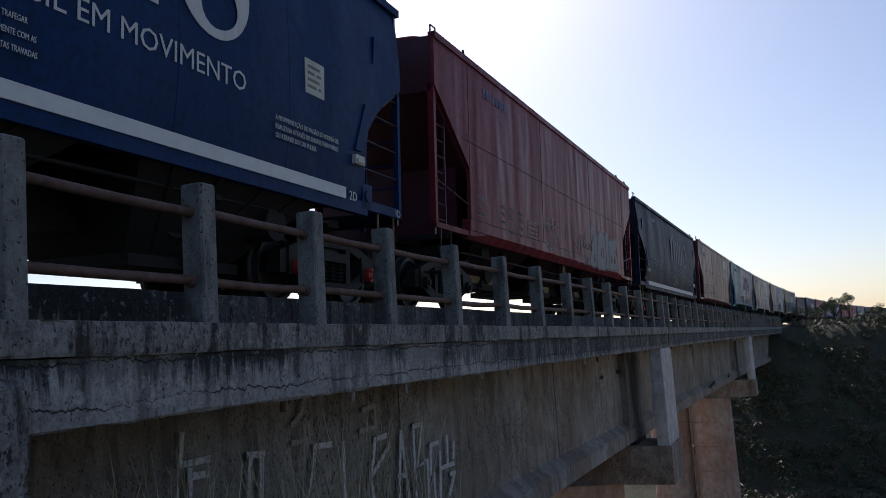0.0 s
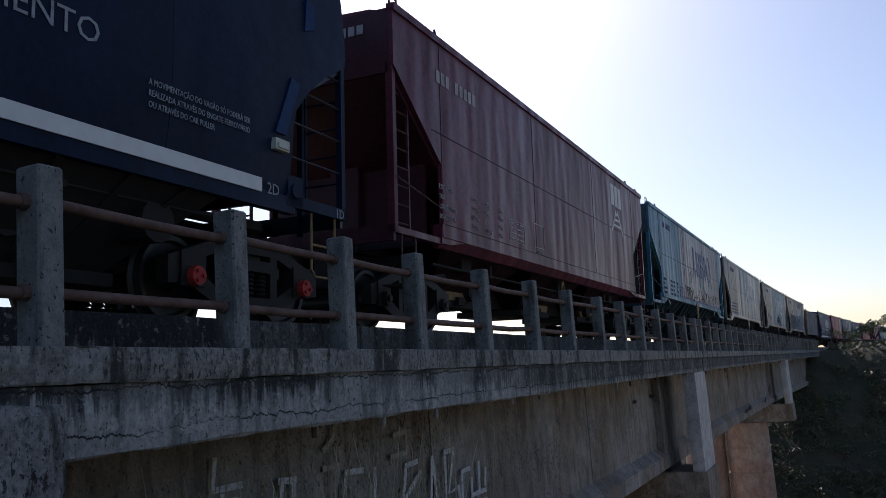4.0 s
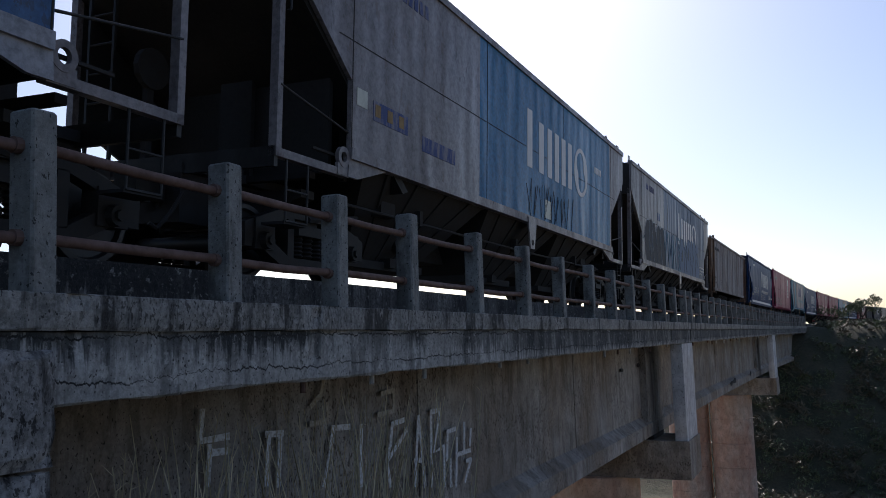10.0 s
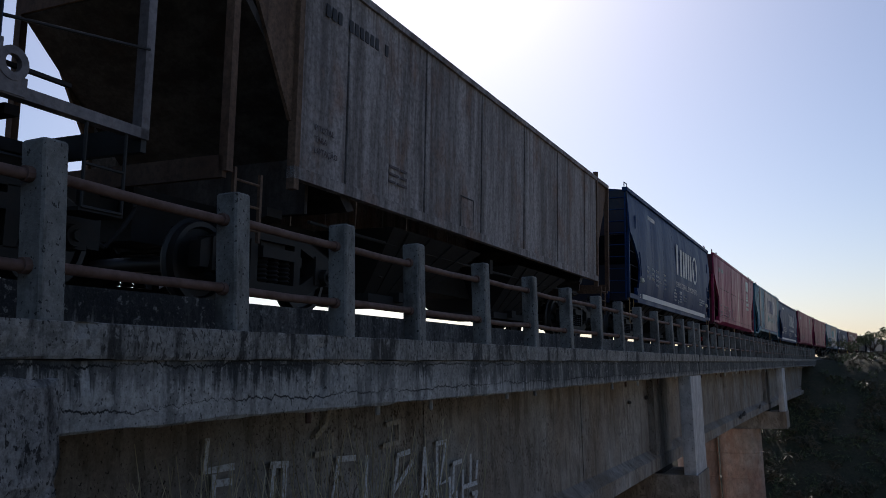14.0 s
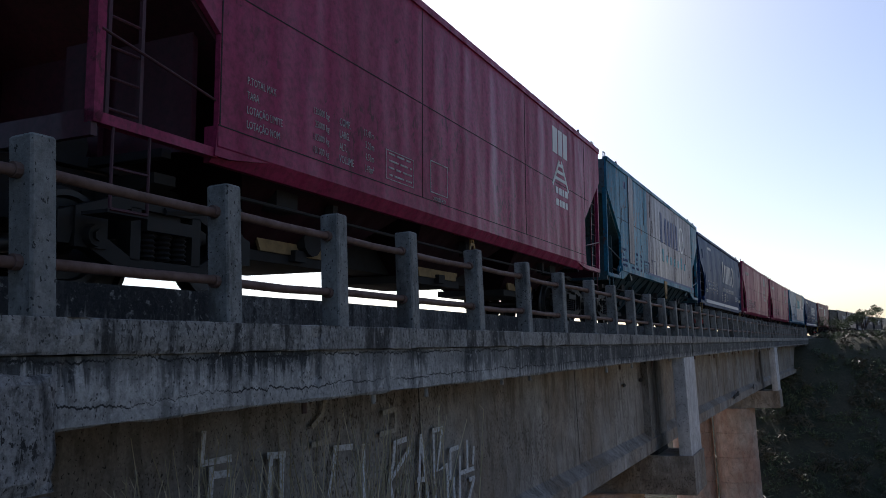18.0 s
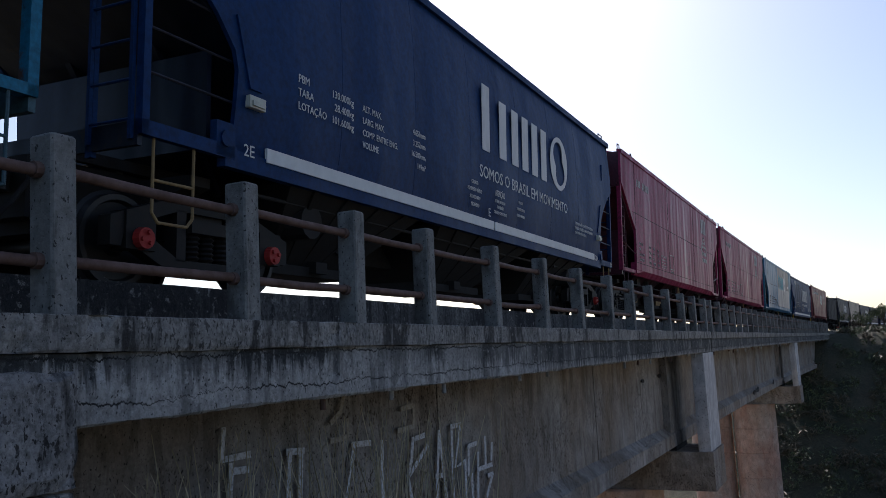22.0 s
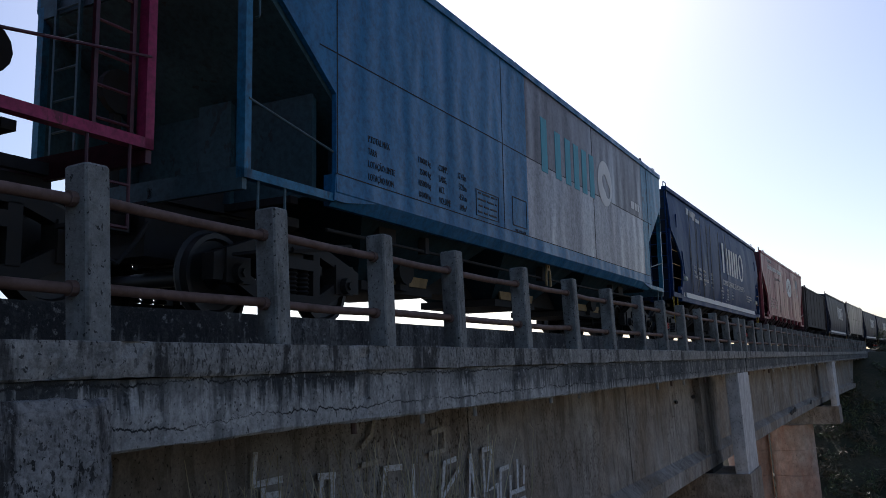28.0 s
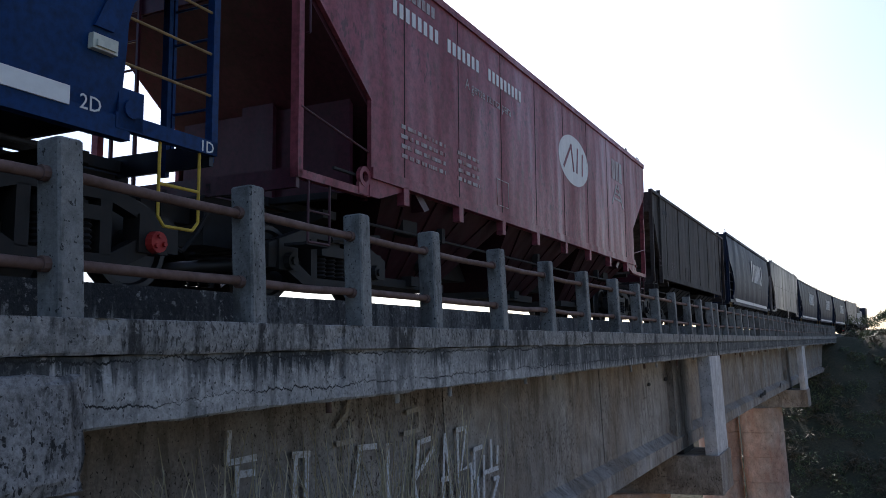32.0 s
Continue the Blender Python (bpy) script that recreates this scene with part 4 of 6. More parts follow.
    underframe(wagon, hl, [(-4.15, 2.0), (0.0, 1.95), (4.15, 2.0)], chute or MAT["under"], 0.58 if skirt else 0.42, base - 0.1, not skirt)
    bogies(wagon, hl - 1.8, red)
    return wagon


def smooth_wagon(label, L, body, end, stripe, dirt=None, rungs=None):
    """A newer hopper wagon with smooth bulging sides, a white band along its sill and curved end openings."""
    wagon = tagged(new("hopper_wagon"), label, "freight wagon", "wagons of the train")
    hl = L / 2
    b, e = hl - 1.75, hl - 0.62
    prof = [(x, 1.3 + (z - 1.2) * 0.953, ext) for x, z, ext in [(1.50, 1.2, b), (1.555, 1.5, b), (1.585, 1.8, b), (1.60, 2.05, b), (1.60, 2.25, b + 0.05), (1.597, 2.55, b + 0.3), (1.59, 2.85, b + 0.65), (1.58, 3.12, e - 0.04), (1.57, 3.25, e), (1.56, 3.55, e), (1.52, 4.0, e), (1.47, 4.38, e)]]
    cuts = [-1, -0.72, -0.44, -0.16, 0.16, 0.44, 0.72, 1]
    for side in (1, -1):
        for c0, c1 in zip(cuts, cuts[1:]):
            bm = bmesh.new()
            rows = []
            for x, z, ext in prof:
                lo_y = -ext if c0 == -1 else c0 * b
                hi_y = ext if c1 == 1 else c1 * b
                rows.append([bm.verts.new((side * x, y, z)) for y in np.linspace(lo_y, hi_y - (0.0 if c1 == 1 else 0.006), 3)] + [bm.verts.new((side * (x - 0.05), y, z)) for y in np.linspace(hi_y, lo_y, 3)])
            for r, q in zip(rows, rows[1:]):
                for i in range(6):
                    bm.faces.new((r[i], r[(i + 1) % 6], q[(i + 1) % 6], q[i]))
            part("side_sheet", bm, body, wagon, smooth=True)
        x0, x1 = sorted((side * 1.44, side * 1.545))
        part("side_sill", mesh((box, x0, x1, -b - 0.1, b + 0.1, 1.16, 1.34)), body, wagon)
        x0, x1 = sorted((side * 1.53, side * 1.562))
        for y0, y1 in ((-b + 0.5, -0.06), (0.0, b - 0.5)):
            part("white_band", mesh((box, x0, x1, y0, y1, 1.305, 1.45)), stripe, wagon, "white band")
        x0, x1 = sorted((side * 1.38, side * 1.53))
        part("top_rail", mesh((box, x0, x1, -e - 0.08, e + 0.08, 4.31, 4.42)), body, wagon)
        for s in (-1, 1):
            x0, x1 = sorted((side * 1.47, side * 1.55))
            y0, y1 = sorted((s * (e - 0.08), s * e))
            part("corner_post", mesh((box, x0, x1, y0, y1, 1.24, 3.2)), body, wagon)
            y0, y1 = sorted((s * (b - 0.05), s * e))
            part("step_sill", mesh((box, x0, x1, y0, y1, 1.24, 1.37)), body, wagon)
            part("tow_eye", mesh((box, x0, x1, s * (b + 0.1) - 0.13, s * (b + 0.1) + 0.13, 1.25, 1.58), (rod, (side * 1.54, s * (b + 0.1), 1.42), (side * 1.57, s * (b + 0.1), 1.42), 0.08, 12)), body, wagon)
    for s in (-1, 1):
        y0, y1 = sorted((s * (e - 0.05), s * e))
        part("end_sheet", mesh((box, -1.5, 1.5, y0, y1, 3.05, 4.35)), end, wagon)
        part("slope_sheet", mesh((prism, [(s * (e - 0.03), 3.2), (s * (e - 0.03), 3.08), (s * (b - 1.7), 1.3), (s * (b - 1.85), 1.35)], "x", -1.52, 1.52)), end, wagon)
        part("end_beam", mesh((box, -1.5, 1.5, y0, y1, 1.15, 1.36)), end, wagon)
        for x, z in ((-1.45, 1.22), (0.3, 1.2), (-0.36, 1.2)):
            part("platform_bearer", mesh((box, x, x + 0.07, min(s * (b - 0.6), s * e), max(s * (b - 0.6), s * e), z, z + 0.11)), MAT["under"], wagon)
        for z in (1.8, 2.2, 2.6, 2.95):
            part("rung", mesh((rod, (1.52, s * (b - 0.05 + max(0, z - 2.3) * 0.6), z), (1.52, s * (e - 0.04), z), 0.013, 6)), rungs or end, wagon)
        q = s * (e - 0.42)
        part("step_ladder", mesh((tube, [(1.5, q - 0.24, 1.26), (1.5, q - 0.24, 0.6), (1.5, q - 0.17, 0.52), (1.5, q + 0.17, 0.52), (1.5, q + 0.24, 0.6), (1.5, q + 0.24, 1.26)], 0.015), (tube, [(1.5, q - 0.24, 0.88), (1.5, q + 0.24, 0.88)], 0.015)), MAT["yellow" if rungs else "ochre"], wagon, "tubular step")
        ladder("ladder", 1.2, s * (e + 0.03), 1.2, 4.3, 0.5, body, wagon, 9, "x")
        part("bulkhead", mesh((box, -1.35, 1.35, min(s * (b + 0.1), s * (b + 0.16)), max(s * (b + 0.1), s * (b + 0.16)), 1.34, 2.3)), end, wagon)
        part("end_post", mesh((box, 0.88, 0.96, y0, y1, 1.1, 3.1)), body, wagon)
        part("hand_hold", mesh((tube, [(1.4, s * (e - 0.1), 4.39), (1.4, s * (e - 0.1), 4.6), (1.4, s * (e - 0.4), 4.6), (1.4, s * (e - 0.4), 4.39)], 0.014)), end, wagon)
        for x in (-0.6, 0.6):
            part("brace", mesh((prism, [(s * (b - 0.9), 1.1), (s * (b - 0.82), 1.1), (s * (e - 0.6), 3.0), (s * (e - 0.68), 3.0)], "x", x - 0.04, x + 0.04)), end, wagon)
    bm = bmesh.new()
    loop(bm, [[(1.42, y, 4.35), (0.9, y, 4.43), (0.4, y, 4.45), (-0.4, y, 4.45), (-0.9, y, 4.43), (-1.42, y, 4.35)] for y in (-e, e)])
    part("roof", bm, body, wagon)
    part("hatch_cover", mesh((box, -0.45, 0.45, -b, b, 4.43, 4.51, None, 0.02)), body, wagon)
    underframe(wagon, hl, [(-4.0, 1.5), (0.0, 1.9), (4.0, 1.5)], dirt or MAT["under"], 0.4)
    for s in (-1, 1):
        q = s * (hl - 1.0)
        part("brake_gear", mesh((box, -0.6, 0.6, q - 0.3, q + 0.3, 0.5, 0.8)), MAT["under"], wagon)
        part("air_tank", mesh((rod, (-1.3, q - s * 2.4, 0.86), (1.3, q - s * 2.4, 0.86), 0.2, 14)), MAT["under"], wagon)
    bogies(wagon, hl - 1.9, True)
    return wagon


def gondola_wagon(label, L, body, end):
    """A lower high-sided wagon whose board-like sides are streaked with dust."""
    wagon = tagged(new("gondola_wagon"), label, "freight wagon", "wagons of the train")
    hl = L / 2
    e = hl - 0.38
    top, base = 3.88, 1.5
    n = 12
    for side in (1, -1):
        for j in range(n):
            y0, y1 = -e + 1.12 + (2 * e - 2.24) * j / n, -e + 1.12 + (2 * e - 2.24) * (j + 1) / n
            x0, x1 = sorted((side * 1.5, side * (1.55 + 0.012 * (j % 2))))
            part("side_board", mesh((box, x0, x1, y0, y1 - 0.03, base, top)), body, wagon)
        x0, x1 = sorted((side * 1.5, side * 1.6))
        part("side_sill", mesh((box, x0, x1, -e + 1.07, e - 1.07, base - 0.13, base)), body, wagon)
        part("top_rail", mesh((box, x0, x1, -e, e, top, top + 0.09)), body, wagon)
        for s in (-1, 1):
            q = s * e
            part("end_gusset", mesh((prism, [(q, top), (q - s * 1.12, top), (q - s * 1.12, 2.0), (q - s * 1.04, 2.0), (q - s * 0.09, 3.7)], "x", side * 1.5, side * 1.54)), end, wagon)
            part("corner_post", mesh((box, x0, x1, min(q, q - s * 0.09), max(q, q - s * 0.09), 1.22, top)), end, wagon)
            part("stake", mesh((box, x0, x1, min(q - s * 1.07, q - s * 1.16), max(q - s * 1.07, q - s * 1.16), 1.25, top + 0.22)), end, wagon)
    for s in (-1, 1):
        y0, y1 = sorted((s * (e - 0.06), s * e))
        part("end_sheet", mesh((box, -1.5, 1.5, y0, y1, 3.3, top)), end, wagon)
        # end recess made nearly black: its shade put into darker boards
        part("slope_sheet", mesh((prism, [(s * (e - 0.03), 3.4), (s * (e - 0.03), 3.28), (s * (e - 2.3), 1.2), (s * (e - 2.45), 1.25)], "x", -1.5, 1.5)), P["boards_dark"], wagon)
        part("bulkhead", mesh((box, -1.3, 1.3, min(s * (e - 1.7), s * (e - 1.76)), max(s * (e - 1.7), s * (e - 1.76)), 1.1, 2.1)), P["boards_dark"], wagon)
        part("end_beam", mesh((box, -1.55, 1.55, y0, y1, 1.16, 1.38)), end, wagon)
        ladder("ladder", 1.53, s * (e - 0.4), 0.6, 1.3, 0.4, end, wagon, 3)
    part("load_cover", mesh((box, -1.45, 1.45, -e + 0.1, e - 0.1, top - 0.2, top - 0.05)), MAT["under"], wagon)
    underframe(wagon, hl, [(-2.4, 1.5), (2.4, 1.5)], MAT["under"])
    bogies(wagon, hl - 1.8)
    return wagon


P = {
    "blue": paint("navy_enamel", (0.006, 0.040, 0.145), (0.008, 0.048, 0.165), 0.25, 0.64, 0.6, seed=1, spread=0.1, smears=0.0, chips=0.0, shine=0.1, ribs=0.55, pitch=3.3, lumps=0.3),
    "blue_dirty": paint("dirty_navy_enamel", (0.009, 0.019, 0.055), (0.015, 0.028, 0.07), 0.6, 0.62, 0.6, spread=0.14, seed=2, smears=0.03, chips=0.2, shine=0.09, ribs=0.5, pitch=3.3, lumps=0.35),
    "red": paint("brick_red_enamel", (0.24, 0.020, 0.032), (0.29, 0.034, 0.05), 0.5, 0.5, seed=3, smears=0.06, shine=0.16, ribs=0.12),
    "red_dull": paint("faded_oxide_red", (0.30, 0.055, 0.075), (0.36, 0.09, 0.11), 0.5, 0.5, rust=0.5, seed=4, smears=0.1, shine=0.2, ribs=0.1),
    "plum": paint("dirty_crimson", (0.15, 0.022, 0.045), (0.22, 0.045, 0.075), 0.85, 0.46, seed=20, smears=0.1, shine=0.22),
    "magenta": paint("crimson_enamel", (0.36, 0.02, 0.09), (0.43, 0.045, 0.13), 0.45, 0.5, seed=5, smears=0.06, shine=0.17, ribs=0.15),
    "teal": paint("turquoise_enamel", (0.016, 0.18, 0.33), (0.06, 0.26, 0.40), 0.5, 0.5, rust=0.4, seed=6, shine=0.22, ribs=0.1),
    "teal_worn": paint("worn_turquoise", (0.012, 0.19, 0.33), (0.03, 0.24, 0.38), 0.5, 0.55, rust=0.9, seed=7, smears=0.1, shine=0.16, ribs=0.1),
    "grey": paint("faded_grey_brown", (0.23, 0.20, 0.205), (0.30, 0.265, 0.27), 0.6, 0.5, rust=0.4, seed=8),
    "lilac": paint("faded_lilac_grey", (0.24, 0.215, 0.27), (0.32, 0.285, 0.33), 0.6, 0.5, rust=0.5, seed=9),
    "pale": paint("pale_grey", (0.36, 0.36, 0.40), (0.42, 0.41, 0.45), 0.25, 0.45, seed=10, smears=0.1, chips=0.1),
    "mauve": paint("mauve_grey", (0.15, 0.135, 0.155), (0.19, 0.17, 0.19), 0.4, 0.45, seed=21, smears=0.1, chips=0.1),
    "mid": paint("mid_blue", (0.025, 0.09, 0.235), (0.045, 0.125, 0.29), 0.4, 0.4, seed=11),
    "sky": paint("bright_blue", (0.012, 0.15, 0.33), (0.025, 0.19, 0.39), 0.3, 0.45, seed=12, smears=0.05, shine=0.2, chips=0.2),
    "slate": paint("slate_blue", (0.018, 0.055, 0.155), (0.03, 0.078, 0.19), 0.5, 0.5, seed=13, smears=0.1, shine=0.2),
    "boards": boards("dusty_boards", (0.16, 0.14, 0.135), (0.40, 0.365, 0.36), (0.24, 0.14, 0.10)),
    "rust_end": boards("rusty_end_boards", (0.11, 0.065, 0.042), (0.19, 0.12, 0.08), (0.09, 0.045, 0.028)),
    "boards_dark": boards("sooty_shaded_boards", (0.025, 0.02, 0.019), (0.09, 0.08, 0.076), (0.05, 0.028, 0.02)),
    # body paints copied darker: shade of ends and chutes put into colour
    "black_end": paint("darkened_end_paint", (0.024, 0.023, 0.023), None, 0.5, 0.6, seed=16, smears=0.02, shine=0.25, ribs=0.05),
    "maroon": paint("shaded_end_maroon", (0.075, 0.016, 0.028), None, 0.5, 0.5, seed=17, smears=0.02, shine=0.25, ribs=0.05),
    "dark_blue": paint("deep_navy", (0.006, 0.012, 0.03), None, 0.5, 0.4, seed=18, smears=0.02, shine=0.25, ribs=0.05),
    "chute_teal": paint("shaded_turquoise", (0.018, 0.045, 0.058), None, 0.6, 0.6, seed=22, smears=0.02, shine=0.15, ribs=0.05),
    "chute_maroon": paint("shaded_maroon", (0.038, 0.010, 0.014), None, 0.6, 0.6, seed=23, smears=0.02, shine=0.15, ribs=0.05),
    "dark_teal": paint("shaded_end_turquoise", (0.05, 0.11, 0.135), None, 0.5, 0.5, seed=19, smears=0.02, shine=0.25, ribs=0.05),
}
A = 99
TRAIN = [
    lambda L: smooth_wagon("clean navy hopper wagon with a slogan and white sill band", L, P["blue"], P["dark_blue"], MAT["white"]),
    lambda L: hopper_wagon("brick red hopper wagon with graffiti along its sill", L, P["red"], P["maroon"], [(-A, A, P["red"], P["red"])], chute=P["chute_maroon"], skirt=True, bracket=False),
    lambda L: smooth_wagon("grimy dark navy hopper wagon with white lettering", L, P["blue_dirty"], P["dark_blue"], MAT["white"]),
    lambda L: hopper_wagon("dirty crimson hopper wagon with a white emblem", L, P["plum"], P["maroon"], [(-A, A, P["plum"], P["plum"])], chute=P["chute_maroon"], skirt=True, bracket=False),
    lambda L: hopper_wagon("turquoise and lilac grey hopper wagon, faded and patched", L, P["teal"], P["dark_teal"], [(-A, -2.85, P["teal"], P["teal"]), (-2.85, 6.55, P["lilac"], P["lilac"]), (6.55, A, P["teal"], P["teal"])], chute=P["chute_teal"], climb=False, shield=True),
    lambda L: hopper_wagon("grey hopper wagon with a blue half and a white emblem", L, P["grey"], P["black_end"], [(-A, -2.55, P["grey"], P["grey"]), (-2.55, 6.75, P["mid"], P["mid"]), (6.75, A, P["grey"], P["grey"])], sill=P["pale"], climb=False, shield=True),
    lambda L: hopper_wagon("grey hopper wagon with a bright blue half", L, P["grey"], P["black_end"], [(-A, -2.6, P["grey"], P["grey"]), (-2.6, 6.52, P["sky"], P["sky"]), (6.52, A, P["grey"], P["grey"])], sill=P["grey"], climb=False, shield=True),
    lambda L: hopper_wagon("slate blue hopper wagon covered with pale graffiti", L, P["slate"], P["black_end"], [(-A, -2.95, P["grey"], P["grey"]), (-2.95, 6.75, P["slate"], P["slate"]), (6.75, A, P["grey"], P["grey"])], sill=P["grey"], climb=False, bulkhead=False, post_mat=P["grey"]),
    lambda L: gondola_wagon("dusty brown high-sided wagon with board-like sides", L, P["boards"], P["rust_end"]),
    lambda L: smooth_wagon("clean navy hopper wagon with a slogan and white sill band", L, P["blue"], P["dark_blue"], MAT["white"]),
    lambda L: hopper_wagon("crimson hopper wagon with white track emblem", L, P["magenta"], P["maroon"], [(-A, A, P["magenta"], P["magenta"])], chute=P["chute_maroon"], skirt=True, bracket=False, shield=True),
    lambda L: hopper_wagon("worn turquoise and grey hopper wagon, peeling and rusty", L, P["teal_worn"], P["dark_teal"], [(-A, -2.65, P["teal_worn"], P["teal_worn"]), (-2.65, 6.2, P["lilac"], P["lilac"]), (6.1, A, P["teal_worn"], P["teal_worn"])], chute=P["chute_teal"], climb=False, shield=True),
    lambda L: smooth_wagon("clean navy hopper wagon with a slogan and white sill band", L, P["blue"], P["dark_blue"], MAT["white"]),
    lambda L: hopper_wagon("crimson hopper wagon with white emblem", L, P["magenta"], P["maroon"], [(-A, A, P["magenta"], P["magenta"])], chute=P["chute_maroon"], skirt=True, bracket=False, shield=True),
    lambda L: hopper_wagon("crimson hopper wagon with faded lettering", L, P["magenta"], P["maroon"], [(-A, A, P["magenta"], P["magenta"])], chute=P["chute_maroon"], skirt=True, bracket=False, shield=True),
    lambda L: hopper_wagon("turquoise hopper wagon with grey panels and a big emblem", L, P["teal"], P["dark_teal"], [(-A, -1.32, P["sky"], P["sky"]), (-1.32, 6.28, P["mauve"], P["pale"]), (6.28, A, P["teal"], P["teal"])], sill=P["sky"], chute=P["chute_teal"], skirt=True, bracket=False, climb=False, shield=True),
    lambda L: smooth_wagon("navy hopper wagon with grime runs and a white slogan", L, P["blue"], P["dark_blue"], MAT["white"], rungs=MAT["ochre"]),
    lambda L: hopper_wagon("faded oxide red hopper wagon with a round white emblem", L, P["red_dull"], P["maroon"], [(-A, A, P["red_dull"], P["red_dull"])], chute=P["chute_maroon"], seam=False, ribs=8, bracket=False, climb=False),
    lambda L: gondola_wagon("sooty brown high-sided wagon with board-like sides", L, P["boards_dark"], P["boards_dark"]),
    lambda L: smooth_wagon("navy hopper wagon with white sill band", L, P["blue_dirty"], P["dark_blue"], MAT["white"]),
    lambda L: hopper_wagon("pale grey hopper wagon", L, P["grey"], P["black_end"], [(-A, A, P["grey"], P["grey"])], climb=False),
    lambda L: smooth_wagon("grimy navy hopper wagon", L, P["blue_dirty"], P["dark_blue"], MAT["white"]),
    lambda L: smooth_wagon("grimy navy hopper wagon", L, P["blue_dirty"], P["dark_blue"], MAT["white"]),
    lambda L: smooth_wagon("grimy navy hopper wagon", L, P["blue_dirty"], P["dark_blue"], MAT["white"]),
    lambda L: hopper_wagon("pale grey hopper wagon", L, P["grey"], P["black_end"], [(-A, A, P["grey"], P["grey"])], climb=False),
]
WAGONS = []
for n, make in enumerate(TRAIN):
    g0, g1 = GAPS[n], GAPS[n + 1]
    if n in (0, 2, 9, 12, 19, 21, 22, 23):
        g0 = g1 - 16.5
    if n == 13:
        g0 -= 0.2
    g1 += {1: 0.15, 5: -0.27, 10: 0.27}.get(n, 0.0)
    WAGONS.append((make(g1 - g0), (g0 + g1) / 2))


# ---- lettering and emblems on the wagons ----
SIDE = Matrix(((0, 0, 1, 0), (1, 0, 0, 0), (0, 1, 0, 0), (0, 0, 0, 1)))
LETTERS = {}


def words(wagon, text, y, z, size, mat, x=1.604, align="LEFT", wide=1.0):
    """Painted words on the wagon's side, beginning at y, with their base at z."""
    key = (text, size, mat.name, align, wide)
    if key not in LETTERS:
        c = bpy.data.curves.new("lettering", "FONT")
        c.body, c.size, c.extrude, c.align_x, c.resolution_u = text, size, 0.002, align, 2
        ob = new("lettering", c)
        me = bpy.data.meshes.new_from_object(ob)
        bpy.data.objects.remove(ob)
        bpy.data.curves.remove(c)
        me.transform(Matrix.Diagonal((wide, 1, 1, 1)))
        me.materials.append(mat) if not me.materials else None
        LETTERS[key] = me
    return part("lettering", LETTERS[key], None, wagon, at=Matrix.Translation((x, y, z)) @ SIDE)


def bars(wagon, rows, mat, x=1.604):
    """Plain bars (y0, y1, z0, z1) of paint."""
    for y0, y1, z0, z1 in rows:
        part("painted_bar", mesh((box, x - 0.004, x + 0.003, y0, y1, z0, z1)), mat, wagon)


def blocks(wagon, y, z, wide, rows, mat, height=0.07, gap=0.16, x=1.604, seed=1):
    """Lines of writing too small to read, as short bars."""
    r = random.Random(seed)
    for j in range(rows):
        at = y + r.uniform(0, 0.03)
        while at < y + wide:
            w = r.uniform(0.08, 0.3)
            bars(wagon, [(at, min(at + w, y + wide), z - j * gap, z - j * gap + height)], mat, x)
            at += w + 0.06


def outline_box(wagon, y0, y1, z0, z1, mat, w=0.018, x=1.604):
    bars(wagon, [(y0, y1, z0, z0 + w), (y0, y1, z1 - w, z1), (y0, y0 + w, z0 + w, z1 - w), (y1 - w, y1, z0 + w, z1 - w)], mat, x)


def ring_mark(wagon, y, z, r, mat, x=1.604, thick=(0.18, 0.58)):
    """A ring of uneven width, like a turning wheel."""
    bm = bmesh.new()
    rings = []
    n = 36
    for i in range(n):
        a = i * math.tau / n
        w = thick[0] + (thick[1] - thick[0]) * (0.5 + 0.5 * math.sin(2 * a + 0.9)) ** 2
        rings.append([(x + h, y + q * math.cos(a), z + q * math.sin(a)) for q, h in ((r, -0.004), (r, 0.003), (r * (1 - w), 0.003), (r * (1 - w), -0.004))])
    loop(bm, rings + [rings[0]], None, True, False)
    part("ring_emblem", bm, mat, wagon, "ring emblem")


def disc_mark(wagon, y, z, r, mat, x=1.604):
    """A broad white crescent whose leaf-shaped hole lies off its middle."""
    bm = bmesh.new()
    rings = []
    n = 36
    for i in range(n):
        a = i * math.tau / n
        w = 0.46 + 0.16 * math.cos(2 * a + 1.4)
        inner = (y + r * (0.16 + w * math.cos(a)), z + r * (w * math.sin(a) - 0.1))
        outer = (y + r * math.cos(a), z + r * math.sin(a))
        rings.append([(x + h, *p) for p, h in ((outer, -0.004), (outer, 0.003), (inner, 0.003), (inner, -0.004))])
    loop(bm, rings + [rings[0]], None, True, False)
    part("ring_emblem", bm, mat, wagon, "ring emblem")


def word_mark(wagon, y, z, h, mat, x=1.604, ring=None, k=1.0, emblem=ring_mark):
    """The owner's mark as plain upright bars and a ring."""
    for at, hh in ((0.0, 1.0), (0.72, 0.9), (1.28, 0.9), (1.78, 0.9), (2.28, 0.9), (2.78, 0.9)):
        bars(wagon, [(y + at * k, y + (at + 0.3) * k, z, z + h * hh)], mat, x)
    emblem(wagon, y + 3.85 * k, z + h * 0.46, h * 0.5, ring or mat, x)


